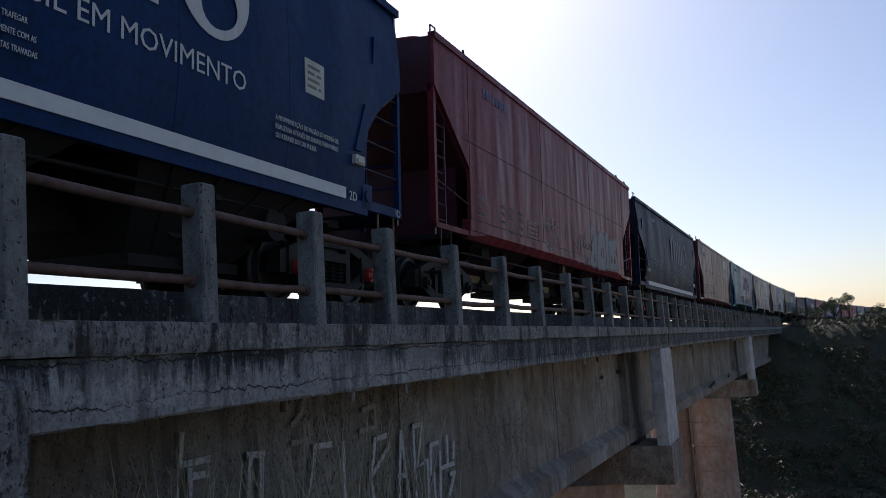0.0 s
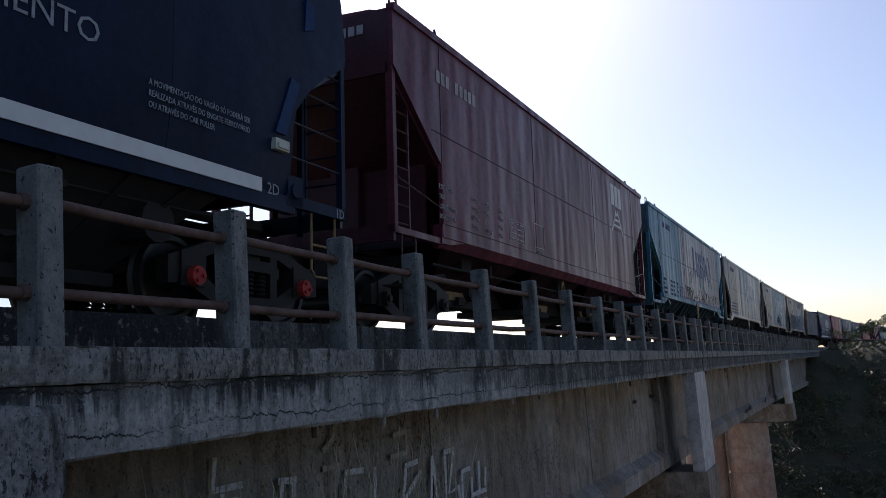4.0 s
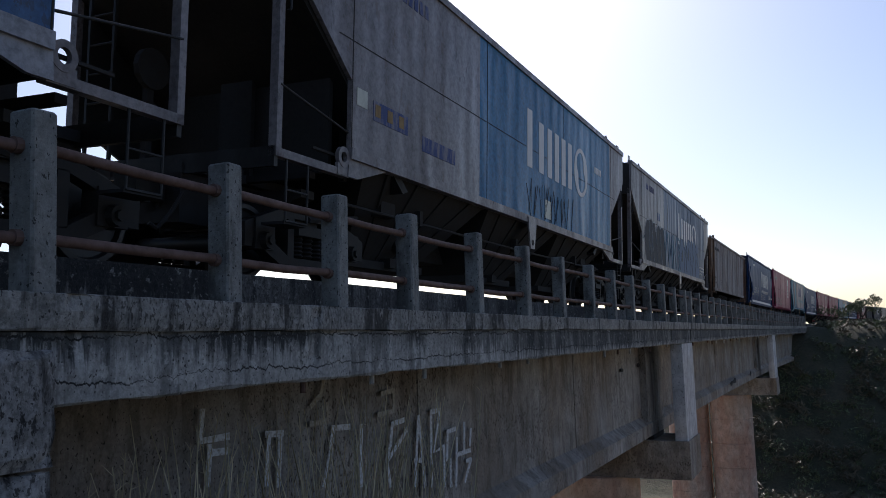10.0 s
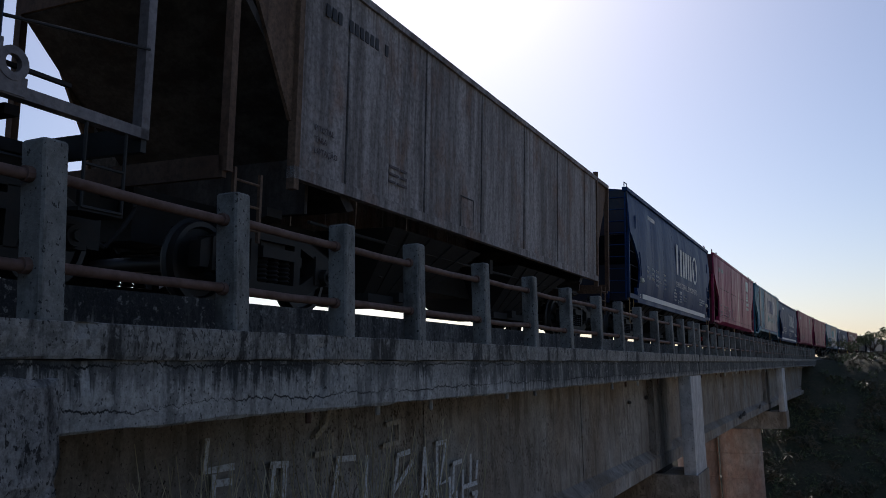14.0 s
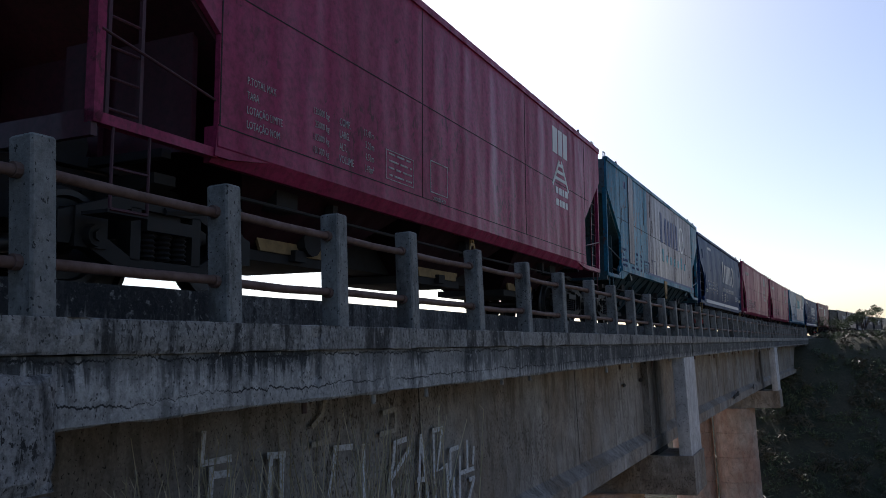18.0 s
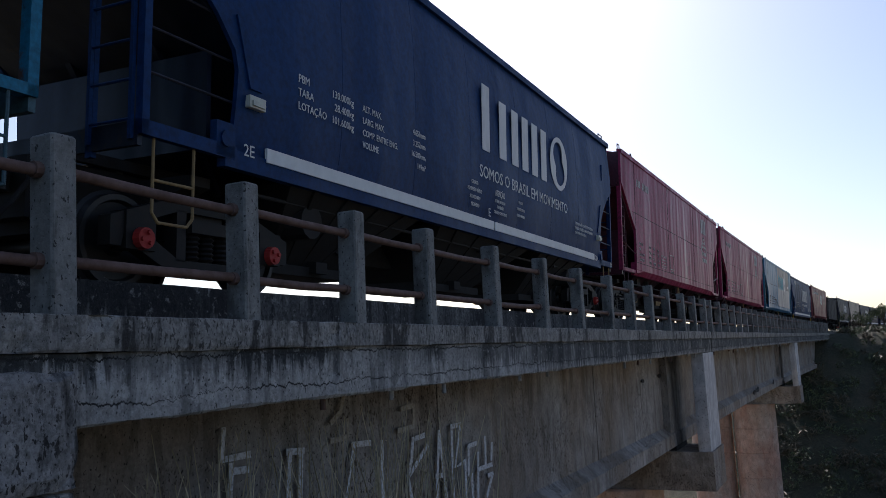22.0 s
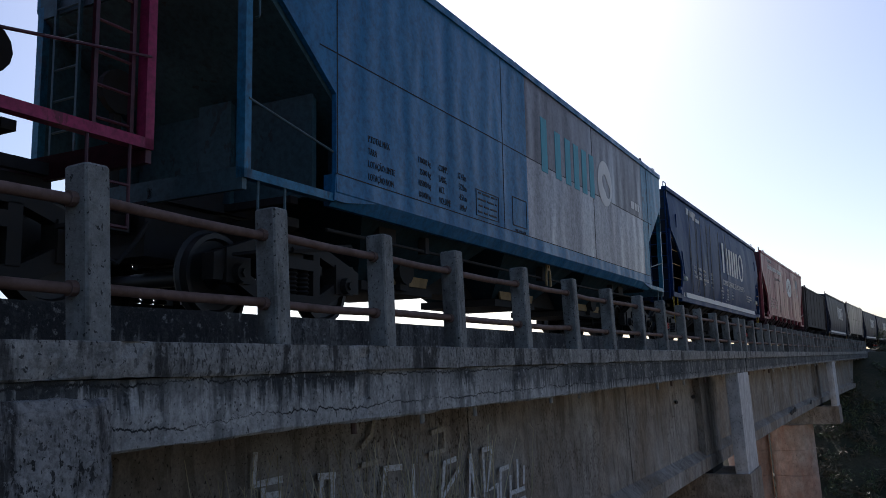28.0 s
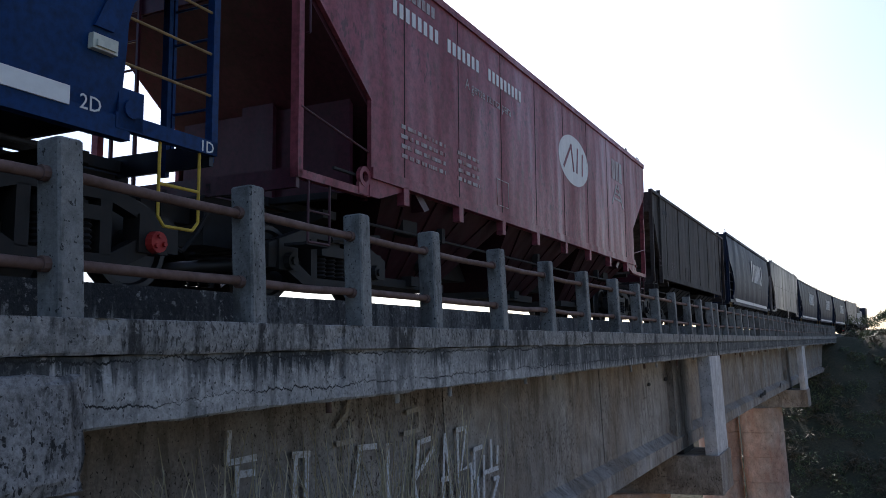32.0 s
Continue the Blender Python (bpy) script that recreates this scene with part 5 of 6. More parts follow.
def scrawl(wagon, y0, y1, z0, z1, mat, n, seed, width=0.035, x=1.604, sharp=False):
    """Sprayed tags: looping strokes one after another."""
    r = random.Random(seed)
    for j in range(n):
        c = y0 + (y1 - y0) * (j + 0.5) / n
        half = (y1 - y0) / n * 0.55
        pts = []
        if sharp:
            q = [(c + r.uniform(-half, half), z0 + (z1 - z0) * (0.0 if i % 2 else 1.0) + r.uniform(-0.1, 0.1)) for i in range(r.randint(3, 5))]
            pts = q
        else:
            ph, fx, fz = r.uniform(0, 6), r.choice((1, 1, 2)), r.choice((1, 2, 2))
            for i in range(22):
                a = i / 21 * math.tau * r.uniform(0.97, 1.0)
                pts.append((c + half * math.sin(fx * a + ph), (z0 + z1) / 2 + (z1 - z0) / 2 * math.sin(fz * a + ph * 0.7) * (0.9 + 0.1 * math.cos(3 * a))))
        part("sprayed_tag", mesh((stroke, pts, width, lambda a, z, h: (x - 0.003 + h, a, z))), mat, wagon, "sprayed graffiti line")


def smooth_ring(pts, n=4):
    """Rounds off a closed outline."""
    out, m = [], len(pts)
    for i in range(m):
        p = [Vector(pts[(i + d) % m]) for d in (-1, 0, 1, 2)]
        for j in range(n):
            t = j / n
            q = p[1] + (p[2] - p[0]) * 0.5 * t + (p[0] * 2 - p[1] * 5 + p[2] * 4 - p[3]) * 0.5 * t * t + (p[1] * 3 - p[0] - p[2] * 3 + p[3]) * 0.5 * t ** 3
            out.append((q.x, q.y))
    return out


def flat(name, colour, rough=0.7, wear=0.35, under=(0.05, 0.04, 0.04)):
    k = Net(name)
    w = k.noise(k.stretch(1, 2.5, 0.8), 3.5, 7.0, 0.7)
    return k.out(k.mix(k.math("MULTIPLY", k.ramp(w, (0.46, 0.0), (0.62, 1.0)), wear), colour, under), rough)


INK = {
    "navy_worn": flat("worn_navy_letters", (0.05, 0.08, 0.2), 0.7, 0.85, (0.19, 0.175, 0.21)),
    "navy_smear": flat("navy_smear", (0.03, 0.05, 0.16), 0.7, 0.9, (0.2, 0.18, 0.2)),
    "chalk_thin": flat("thin_chalk_spray", (0.42, 0.42, 0.46), 0.8, 0.7, (0.2, 0.18, 0.22)),
    "silver_edge": flat("dull_spray", (0.07, 0.05, 0.055), 0.7, 0.5),
    "flaked": flat("flaked_white", (0.34, 0.30, 0.29), 0.75, 0.95, (0.20, 0.055, 0.05)),
    "white": flat("painted_white", (0.62, 0.61, 0.60), 0.6, 0.12),
    "worn": flat("worn_white", (0.36, 0.34, 0.34), 0.7, 0.6, (0.16, 0.05, 0.05)),
    "chalk": flat("chalky_spray", (0.30, 0.33, 0.36), 0.8, 0.4, (0.10, 0.05, 0.05)),
    "pale": flat("pale_spray", (0.10, 0.19, 0.25), 0.8, 0.25, (0.06, 0.09, 0.13)),
    "black": flat("black_spray", (0.012, 0.012, 0.016), 0.7, 0.2),
    "teal": flat("turquoise_letters", (0.03, 0.28, 0.36), 0.6, 0.25),
    "navy": flat("navy_letters", (0.025, 0.055, 0.17), 0.6, 0.3, (0.15, 0.14, 0.17)),
    "silver": flat("silver_spray", (0.19, 0.205, 0.215), 0.6, 0.5, (0.11, 0.075, 0.08)),
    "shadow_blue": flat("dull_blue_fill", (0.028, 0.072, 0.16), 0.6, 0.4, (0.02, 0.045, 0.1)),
    "rust": flat("rust_tear", (0.05, 0.025, 0.018), 0.9, 0.6, (0.02, 0.014, 0.012)),
    "sign": flat("pale_sign", (0.5, 0.5, 0.42), 0.5, 0.2),
    "plate": flat("brown_plate", (0.2, 0.17, 0.13), 0.6, 0.4),
    "grime": flat("black_grime", (0.006, 0.008, 0.014), 0.6, 0.3),
}
W = [w for w, u in WAGONS]


def modern_marks(w, hl, n, sign=True):
    ink = INK["white"] if n != 2 else INK["chalk"]
    word_mark(w, -0.6, 2.56, 1.1, ink, 1.606, k=1.03)
    words(w, "SOMOS O BRASIL EM MOVIMENTO", -0.72, 2.1, 0.29, ink, 1.606, wide=1.02)
    for j, t in enumerate(("CUIDADO", "MOVIMENTO RÁPIDO", "AO ACIONAR O", "MECANISMO")):
        words(w, t, -0.9, 1.94 - j * 0.12, 0.085, ink, 1.6, "CENTER", 0.65)
    words(w, "ATENÇÃO", 0.15, 1.88, 0.15, ink, 1.6, "CENTER", 0.6)
    for j, t in enumerate(("SISTEMA DE PORTAS", "SOB PRESSÃO", "CUIDADO COM AS MÃOS")):
        words(w, t, 0.15, 1.77 - j * 0.095, 0.075, ink, 1.597, "CENTER", 0.65)
    for j, t in enumerate(("TRAFEGAR", "SOMENTE COM AS", "PORTAS TRAVADAS")):
        words(w, t, 1.12, 1.9 - j * 0.12, 0.07, ink, 1.6, "CENTER", 0.65)
    for j, t in enumerate(("A MOVIMENTAÇÃO DO VAGÃO SÓ PODERÁ SER", "REALIZADA ATRAVÉS DO ENGATE FERROVIÁRIO", "OU ATRAVÉS DO CAR PULLER")):
        words(w, t, 4.4, 1.95 - j * 0.1, 0.082, ink, 1.6, wide=0.75)
    words(w, "E", -0.35, 1.5, 0.2, ink, 1.59)
    for j, (a, b) in enumerate((("PBM", "130.000kg"), ("TARA", "28.400kg"), ("LOTAÇÃO", "101.600kg"))):
        words(w, a, -5.55, 2.27 - j * 0.15, 0.125, ink, 1.606, wide=0.9)
        words(w, b, -4.45, 2.27 - j * 0.15, 0.125, ink, 1.606, "RIGHT", 0.9)
    for j, (a, b) in enumerate((("ALT. MAX.", "4.651mm"), ("LARG. MAX.", "3.252mm"), ("COMP. ENTRE ENG.", "16.500mm"), ("VOLUME", "149m³"))):
        words(w, a, -4.25, 2.27 - j * 0.15, 0.115, ink, 1.606, wide=0.85)
        words(w, b, -2.6, 2.27 - j * 0.15, 0.115, ink, 1.606, "RIGHT", 0.85)
    words(w, "2E", -hl + 1.9, 1.31, 0.17, ink, 1.55)
    words(w, "2D", hl - 2.15, 1.31, 0.17, ink, 1.55)
    words(w, "1D", hl - 0.85, 1.25, 0.15, ink, 1.553)
    bars(w, [(-5.0 + j * 0.13, -4.9 + j * 0.13, 3.88, 4.0) for j in range(8)], ink, 1.53)
    if sign:
        part("notice_plate", mesh((box, 1.588, 1.606, 5.0, 5.42, 2.42, 2.84)), INK["sign"], w, "pale paper notice")
        blocks(w, 5.04, 2.74, 0.3, 4, INK["plate"], 0.03, 0.08, 1.609, n)
    for q, z, a in ((hl - 2.0, 2.35, 0.5), (-hl + 2.0, 2.35, -0.5)):
        part("lifting_plate", mesh((prism, [(q - 0.09, z - 0.38), (q + 0.09, z - 0.38), (q + 0.09 + 0.5 * a, z + 0.25), (q - 0.05 + 0.5 * a, z + 0.3)], "x", 1.585, 1.62)), P["blue"], w)
        part("recess_plate", mesh((prism, [(q + a * 1.2 - 0.1, 3.3), (q + a * 1.2 + 0.1, 3.38), (q + a * 1.2 + 0.1, 3.65), (q + a * 1.2 - 0.06, 3.7)], "x", 1.55, 1.585)), P["blue"], w)
        part("lamp_bracket", mesh((box, 1.58, 1.64, q - 0.12, q + 0.12, 1.78, 1.9), (box, 1.6, 1.66, q - 0.09, q + 0.09, 1.8, 1.85)), INK["sign"], w, "small marker plate")


for n in (0, 9, 12, 16, 2):
    modern_marks(W[n], 8.82 if n == 16 else 8.25, n, n == 0)
for n in (19, 21, 22, 23):
    word_mark(W[n], -0.45, 2.58, 1.1, INK["white"], 1.606)
# black runs over the grimy one
for j, y in enumerate((-6.0, -5.1, -4.2, -3.4, -2.7, -1.3, 0.1)):
    scrawl(W[16], y - 0.1, y + 0.25, 1.5, 4.0, INK["grime"], 1, 40 + j, 0.06, 1.609, True)


def stencil(w, y, z, ink, seed, wide=False):
    """The painted weights and sizes of an older hopper wagon, the notice frame and its caption."""
    weights = (("P.TOTAL", "130000 kg"), ("TARA", "25000 kg"), ("LOTAÇÃO", "105000 kg")) if seed == 1 else (("P.TOTAL MAX", "130000 kg"), ("TARA", "25000 kg"), ("LOTAÇÃO LIMITE", "105000 kg"), ("LOTAÇÃO NOM", "101000 kg"))
    for j, (a, b) in enumerate(weights):
        words(w, a, y, z - j * 0.15, 0.115, ink, 1.604, wide=0.65)
        words(w, b, y + 1.5, z - j * 0.15, 0.115, ink, 1.604, "RIGHT", 0.7)
    for j, (a, b) in enumerate((("COMP.", "17.41m"), ("LARG.", "3.21m"), ("ALT.", "4.51m"), ("VOLUME", "149m³"))):
        words(w, a, y + 1.72, z - j * 0.15, 0.13, ink, 1.604, wide=0.65)
        words(w, b, y + 2.55, z - j * 0.15, 0.13, ink, 1.604, "RIGHT", 0.7)
    blocks(w, y + 2.92, z - 0.1, 0.68, 4, ink, 0.025, 0.095, 1.604, seed)
    outline_box(w, y + 2.86, y + 3.66, z - 0.44, z - 0.04, ink, 0.012)
    outline_box(w, y + 4.2, y + 4.8, z - 0.4, z + 0.08, ink, 0.016)
    words(w, "CARTAZES AQUI", y + 4.5, z - 0.5, 0.075, ink, 1.604, "CENTER", 0.8)


def track_mark(w, y, z, ink, k=1.0):
    """An owner's emblem: three blocks over crossed rails and sleepers, with two bars of name below."""
    bars(w, [(y, y + 0.3 * k, z, z + 0.5 * k), (y + 0.36 * k, y + 0.62 * k, z, z + 0.5 * k), (y + 0.68 * k, y + 0.95 * k, z, z + 0.5 * k)], ink)
    for a, b in (((y - 0.02, z - 0.62 * k), (y + 0.4 * k, z - 0.12 * k)), ((y + 0.98 * k, z - 0.62 * k), (y + 0.56 * k, z - 0.12 * k))):
        part("emblem_rail", mesh((stroke, [a, b], 0.07 * k, lambda p, q, h: (1.601 + h, p, q))), ink, w)
    for j in range(3):
        bars(w, [(y + (0.1 + 0.1 * j) * k, y + (0.86 - 0.1 * j) * k, z - (0.5 - 0.14 * j) * k, z - (0.44 - 0.14 * j) * k)], ink)


for n, ink, y in ((1, INK["worn"], -6.3), (3, INK["worn"], -6.5), (4, INK["navy_smear"], -6.3), (10, INK["worn"], -6.2), (11, INK["navy"], -6.2), (13, INK["worn"], -6.4), (14, INK["worn"], -6.4), (15, INK["black"], -6.2)):
    stencil(W[n], y, {1: 1.98, 15: 2.08}.get(n, 2.1), ink, n)
for n in (3, 10, 13, 14):
    track_mark(W[n], 4.05, 3.6, INK["worn"] if n in (13, 14) else INK["white"], 1.15)
    bars(W[n], [(-6.5 + j * 0.17, -6.38 + j * 0.17, 3.75, 3.95) for j in range(9) if j != 3], INK["worn"])
for n in (10, 13):
    blocks(W[n], 4.2, 2.72, 0.95, 2, INK["white"] if n == 10 else INK["worn"], 0.15, 0.26, 1.604, n)
# brick red wagon: chalk outlines and a silver piece
CHALK = [[(-2.02, 2.15), (-2.03, 1.84)], [(-1.88, 2.18), (-1.91, 1.83)], [(-2.02, 2.0), (-1.9, 2.0)],
         [(-1.62, 1.94), (-1.55, 2.2), (-1.24, 2.18), (-1.43, 1.98), (-1.18, 1.84), (-1.3, 1.72)], [(-1.62, 1.94), (-1.3, 2.06)], [(-1.87, 1.42), (-1.7, 1.68), (-1.5, 1.83), (-1.18, 1.86), (-1.02, 1.62), (-0.9, 1.4)],
         [(-1.86, 1.46), (-1.55, 1.51), (-1.31, 1.41)], [(-0.4, 2.2), (-0.36, 1.85), (-0.16, 1.85), (-0.14, 2.2)], [(-0.6, 1.4), (-0.35, 1.62), (-0.1, 1.5), (0.05, 1.36)],
         [(0.56, 2.2), (0.52, 2.0), (0.72, 2.02), (0.72, 1.82), (0.85, 1.78), (0.93, 2.1), (1.08, 2.03), (1.02, 1.36)], [(0.2, 2.1), (0.36, 1.9), (0.6, 1.78), (0.85, 1.62)], [(0.4, 1.41), (0.64, 1.44), (0.86, 1.33)],
         [(1.17, 1.75), (1.5, 2.2), (1.81, 1.75), (1.17, 1.75)], [(1.4, 1.98), (1.6, 1.8)], [(1.38, 1.83), (1.62, 1.95)], [(1.2, 2.08), (1.28, 2.16)], [(1.76, 2.1), (1.7, 2.18)],
         [(1.93, 1.92), (2.0, 1.96), (2.02, 1.88), (1.92, 1.79), (2.02, 1.79)]]
for pts in CHALK:
    part("sprayed_tag", mesh((stroke, pts, 0.022, lambda a, z, h: (1.602 + h, a, z))), INK["chalk"], W[1], "sprayed graffiti line")
for y, z, ry, rz in ((1.5, 1.88, 0.13, 0.12), (1.32, 1.46, 0.07, 0.12), (1.56, 1.46, 0.07, 0.12), (1.8, 1.46, 0.07, 0.12), (2.12, 1.86, 0.05, 0.08)):
    ring = [(y + ry * math.cos(j * math.tau / 16), z + rz * math.sin(j * math.tau / 16)) for j in range(17)]
    part("sprayed_tag", mesh((stroke, ring, 0.022, lambda a, q, h: (1.602 + h, a, q))), INK["chalk"], W[1], "sprayed graffiti line")


def painted_letter(wagon, pts, fill, edge, x, halo=None, width=0.03):
    """One fat letter of a graffiti piece: a filled outline, its dark edge and, where it has one, a pale halo."""
    ring = smooth_ring(pts)
    part("graffiti_fill", mesh((loop, [[(x + h, a, b) for a, b in ring] for h in (-0.003, 0.001)])), fill, wagon, "filled graffiti letter")
    if halo:
        part("graffiti_halo", mesh((stroke, ring + ring[:1], width * 2.4, lambda a, z, h: (x - 0.004 + h * 0.4, a, z))), halo, wagon)
    part("graffiti_outline", mesh((stroke, ring + ring[:1], width, lambda a, z, h: (x + h * 0.5, a, z))), edge, wagon)


for j, pts in enumerate(([(2.2, 2.36), (2.47, 2.55), (2.67, 2.41), (2.55, 2.16), (2.35, 2.05), (2.2, 2.15)],
                         [(2.07, 1.4), (2.12, 1.62), (2.29, 1.78), (2.35, 2.05), (2.65, 2.29), (2.93, 2.28), (3.05, 2.1), (2.88, 1.47), (2.5, 1.36)],
                         [(2.87, 1.4), (2.95, 1.96), (3.16, 2.3), (3.61, 2.47), (3.95, 2.33), (4.06, 2.05), (3.92, 1.4), (3.4, 1.36)],
                         [(3.98, 1.42), (4.1, 1.75), (3.99, 2.26), (4.24, 2.5), (4.48, 2.42), (4.5, 1.98), (4.48, 1.46)],
                         [(4.5, 1.46), (4.52, 2.24), (4.99, 2.33), (5.65, 2.44), (5.78, 2.27), (5.41, 2.02), (5.66, 1.85), (5.74, 1.5), (5.11, 1.44)])):
    painted_letter(W[1], pts, INK["silver"], INK["silver_edge"], 1.6045 + 0.0008 * j, INK["chalk"], 0.022)
for pts in ([(3.44, 1.74), (3.51, 1.93), (3.71, 1.97), (3.76, 1.72)], [(2.5, 1.6), (2.58, 1.72), (2.66, 1.6), (2.58, 1.5)], [(4.7, 1.6), (4.72, 1.86), (4.9, 1.7)], [(5.1, 1.66), (5.2, 1.86), (5.36, 1.66)]):
    painted_letter(W[1], pts, P["red"], INK["silver_edge"], 1.6105, None, 0.015)
# turquoise and lilac wagons: dull letters, tags
for n, seed in ((4, 11), (11, 21)):
    word_mark(W[n], *((-0.1, 2.75, 1.15) if n == 4 else (-0.47, 2.95, 1.05)), INK["navy" if n == 4 else "navy_worn"], 1.604, INK["navy"] if n == 4 else INK["white"], 1.0 if n == 4 else 1.1)
    bars(W[n], [(-2.75, 6.5, 1.53, 1.72)], INK["navy"], 1.6035)
    for j in (2, 3) if n == 4 else range(7):
        bars(W[n], [(-0.2 + j * 0.75, 0.0 + j * 0.75, 2.3, 2.3 + (0.45 if j in (0, 5) else 0.28))], INK["teal"])
# brushed tags on the turquoise wagon: signs and letters in black, tall spikes in chalk
def tags(wagon, lines, mat, width, x=1.6075):
    for pts in lines:
        part("sprayed_tag", mesh((stroke, pts, width, lambda a, z, h: (x - 0.003 + h, a, z))), mat, wagon, "sprayed graffiti line")


tags(W[4], [[(-1.95, 2.12), (-1.91, 2.0), (-1.36, 2.13)], [(-1.77, 2.09), (-1.73, 1.7)], [(-1.95, 2.12), (-1.39, 2.17), (-1.58, 1.91), (-1.39, 1.99)], [(-1.28, 2.19), (-0.85, 1.95), (-1.3, 1.66), (-1.28, 2.19)], [(-0.89, 1.67), (-0.63, 2.19), (-0.44, 1.71)], [(-0.78, 1.7), (-0.47, 1.7)], [(-0.31, 1.84), (0.33, 1.86)], [(0.16, 1.94), (0.33, 1.86), (0.11, 1.78)], [(1.06, 2.19), (0.81, 2.12), (0.69, 1.92), (0.77, 1.73), (1.09, 1.76)]], INK["black"], 0.05)
tags(W[4], [[(1.44, 2.17), (1.66, 1.73), (2.06, 2.07), (1.48, 2.0), (2.08, 1.87)], [(1.31, 1.84), (1.78, 1.72), (2.06, 1.78)], [(2.41, 2.14), (2.92, 2.19), (2.45, 1.82), (2.62, 1.65)], [(2.73, 2.15), (2.77, 1.67)], [(3.15, 2.17), (3.34, 1.99), (3.17, 1.78), (3.06, 1.9)], [(3.9, 2.1), (3.58, 1.97), (3.52, 1.7), (3.97, 1.85), (3.88, 1.95)], [(4.25, 2.1), (4.7, 1.71), (4.94, 2.14), (4.31, 1.76), (4.84, 2.21)], [(5.43, 2.19), (5.22, 1.87)], [(5.56, 2.14), (6.03, 2.17), (5.66, 1.98), (5.93, 1.94), (5.59, 1.78)]], INK["black"], 0.04)
tags(W[4], [[(-1.19, 2.73), (-1.09, 2.37)], [(-0.91, 2.81), (-0.77, 2.41), (-0.41, 2.74)], [(-0.69, 2.92), (-0.6, 2.69)], [(-0.36, 2.84), (0.09, 2.72)], [(0.09, 3.12), (0.33, 2.92), (0.59, 3.07)], [(0.23, 2.43), (0.23, 2.83), (0.75, 3.22)], [(0.59, 3.39), (0.7, 3.1), (0.91, 2.88), (1.2, 3.47)], [(1.2, 3.47), (1.09, 2.45)], [(1.58, 3.67), (1.18, 2.72)], [(1.56, 3.41), (2.28, 3.32)], [(1.9, 3.66), (1.36, 2.43)], [(2.16, 3.62), (2.55, 3.13), (2.91, 3.6)], [(2.45, 3.38), (2.23, 2.4), (1.84, 2.92)]], INK["chalk_thin"], 0.05)
tags(W[4], [[(3.09, 3.44), (2.83, 2.62)], [(3.39, 3.09), (3.5, 2.53), (3.84, 2.46), (4.34, 3.0), (4.28, 3.38)], [(3.73, 3.34), (3.59, 2.48)], [(4.02, 3.46), (4.38, 2.43)]], INK["chalk_thin"], 0.03)
part("patch_plate", mesh((box, 1.6, 1.626, -5.37, -4.75, 1.8, 4.4)), P["mauve"], W[11], "grey patch plate")
for q in np.arange(1.9, 4.35, 0.22):
    for y in (-5.32, -4.8):
        part("rivet", mesh((rod, (1.62, y, q), (1.633, y, q), 0.018, 6)), P["grey"], W[11])
for y, z, h in ((-6.2, 2.9, 0.4), (-5.7, 3.3, 0.25), (-3.2, 3.2, 0.7), (-2.25, 3.6, 0.5), (-1.9, 3.1, 0.35), (0.9, 2.5, 0.3), (2.4, 2.2, 0.5), (4.6, 2.6, 0.6), (5.5, 2.1, 0.45), (-3.6, 2.3, 0.2)):
    # rusty tears in the paint
    q = random.Random(int(y * 100))
    pts = [(y + q.uniform(-0.06, 0.06), z + h * j / 6) for j in range(7)]
    part("rust_tear", mesh((stroke, pts, q.uniform(0.03, 0.09), lambda a, b, d: (1.6015 + d * 0.4, a, b))), INK["rust"], W[11], "rusty tear in the paint")
# the blue-panelled greys
word_mark(W[5], -0.15, 2.6, 1.15, INK["white"])
words(W[5], "E", 0.45, 2.05, 0.2, INK["white"])
part("builder_plate", mesh((box, 1.598, 1.608, 0.3, 0.85, 1.65, 2.0)), INK["plate"], W[5], "brown metal plate")
word_mark(W[6], -0.2, 2.6, 1.15, INK["white"])
blocks(W[6], 4.9, 3.35, 0.7, 1, INK["white"], 0.16, 0.2, 1.604, 4)
part("builder_plate", mesh((box, 1.598, 1.608, 0.9, 1.3, 1.72, 2.1)), INK["sign"], W[6], "pale torn notice")
blocks(W[5], -6.2, 2.2, 2.2, 4, INK["navy"], 0.07, 0.16, 1.604, 5)
# remains of an older owner's mark: a torn notice, three ochre blocks on a blue smear
part("notice_plate", mesh((box, 1.598, 1.606, -6.55, -6.3, 2.2, 2.42)), INK["sign"], W[6], "small pale notice")
bars(W[6], [(-6.15, -5.2, 2.1, 2.36), (-4.75, -3.6, 1.98, 2.2)], INK["navy_smear"], 1.603)
bars(W[6], [(-6.1 + j * 0.32, -5.96 + j * 0.32, 2.16, 2.32) for j in range(3)], MAT["ochre"], 1.606)
bars(W[7], [(-4.1 + j * 0.28, -3.95 + j * 0.28, 3.15, 3.4) for j in range(2)], INK["navy"])
for n in (1, 4, 5, 6, 7, 11, 16):
    bars(W[n], [(-5.9 + j * 0.17, -5.79 + j * 0.17, 3.95, 4.14) for j in range(8) if j != 2], INK["white" if n == 16 else "navy_smear"], 1.604 if n != 16 else 1.535)
scrawl(W[6], -0.3, 3.0, 1.6, 2.3, INK["grime"], 9, 33, 0.015, 1.6075, True)
word_mark(W[7], -0.1, 2.7, 1.2, INK["white"])
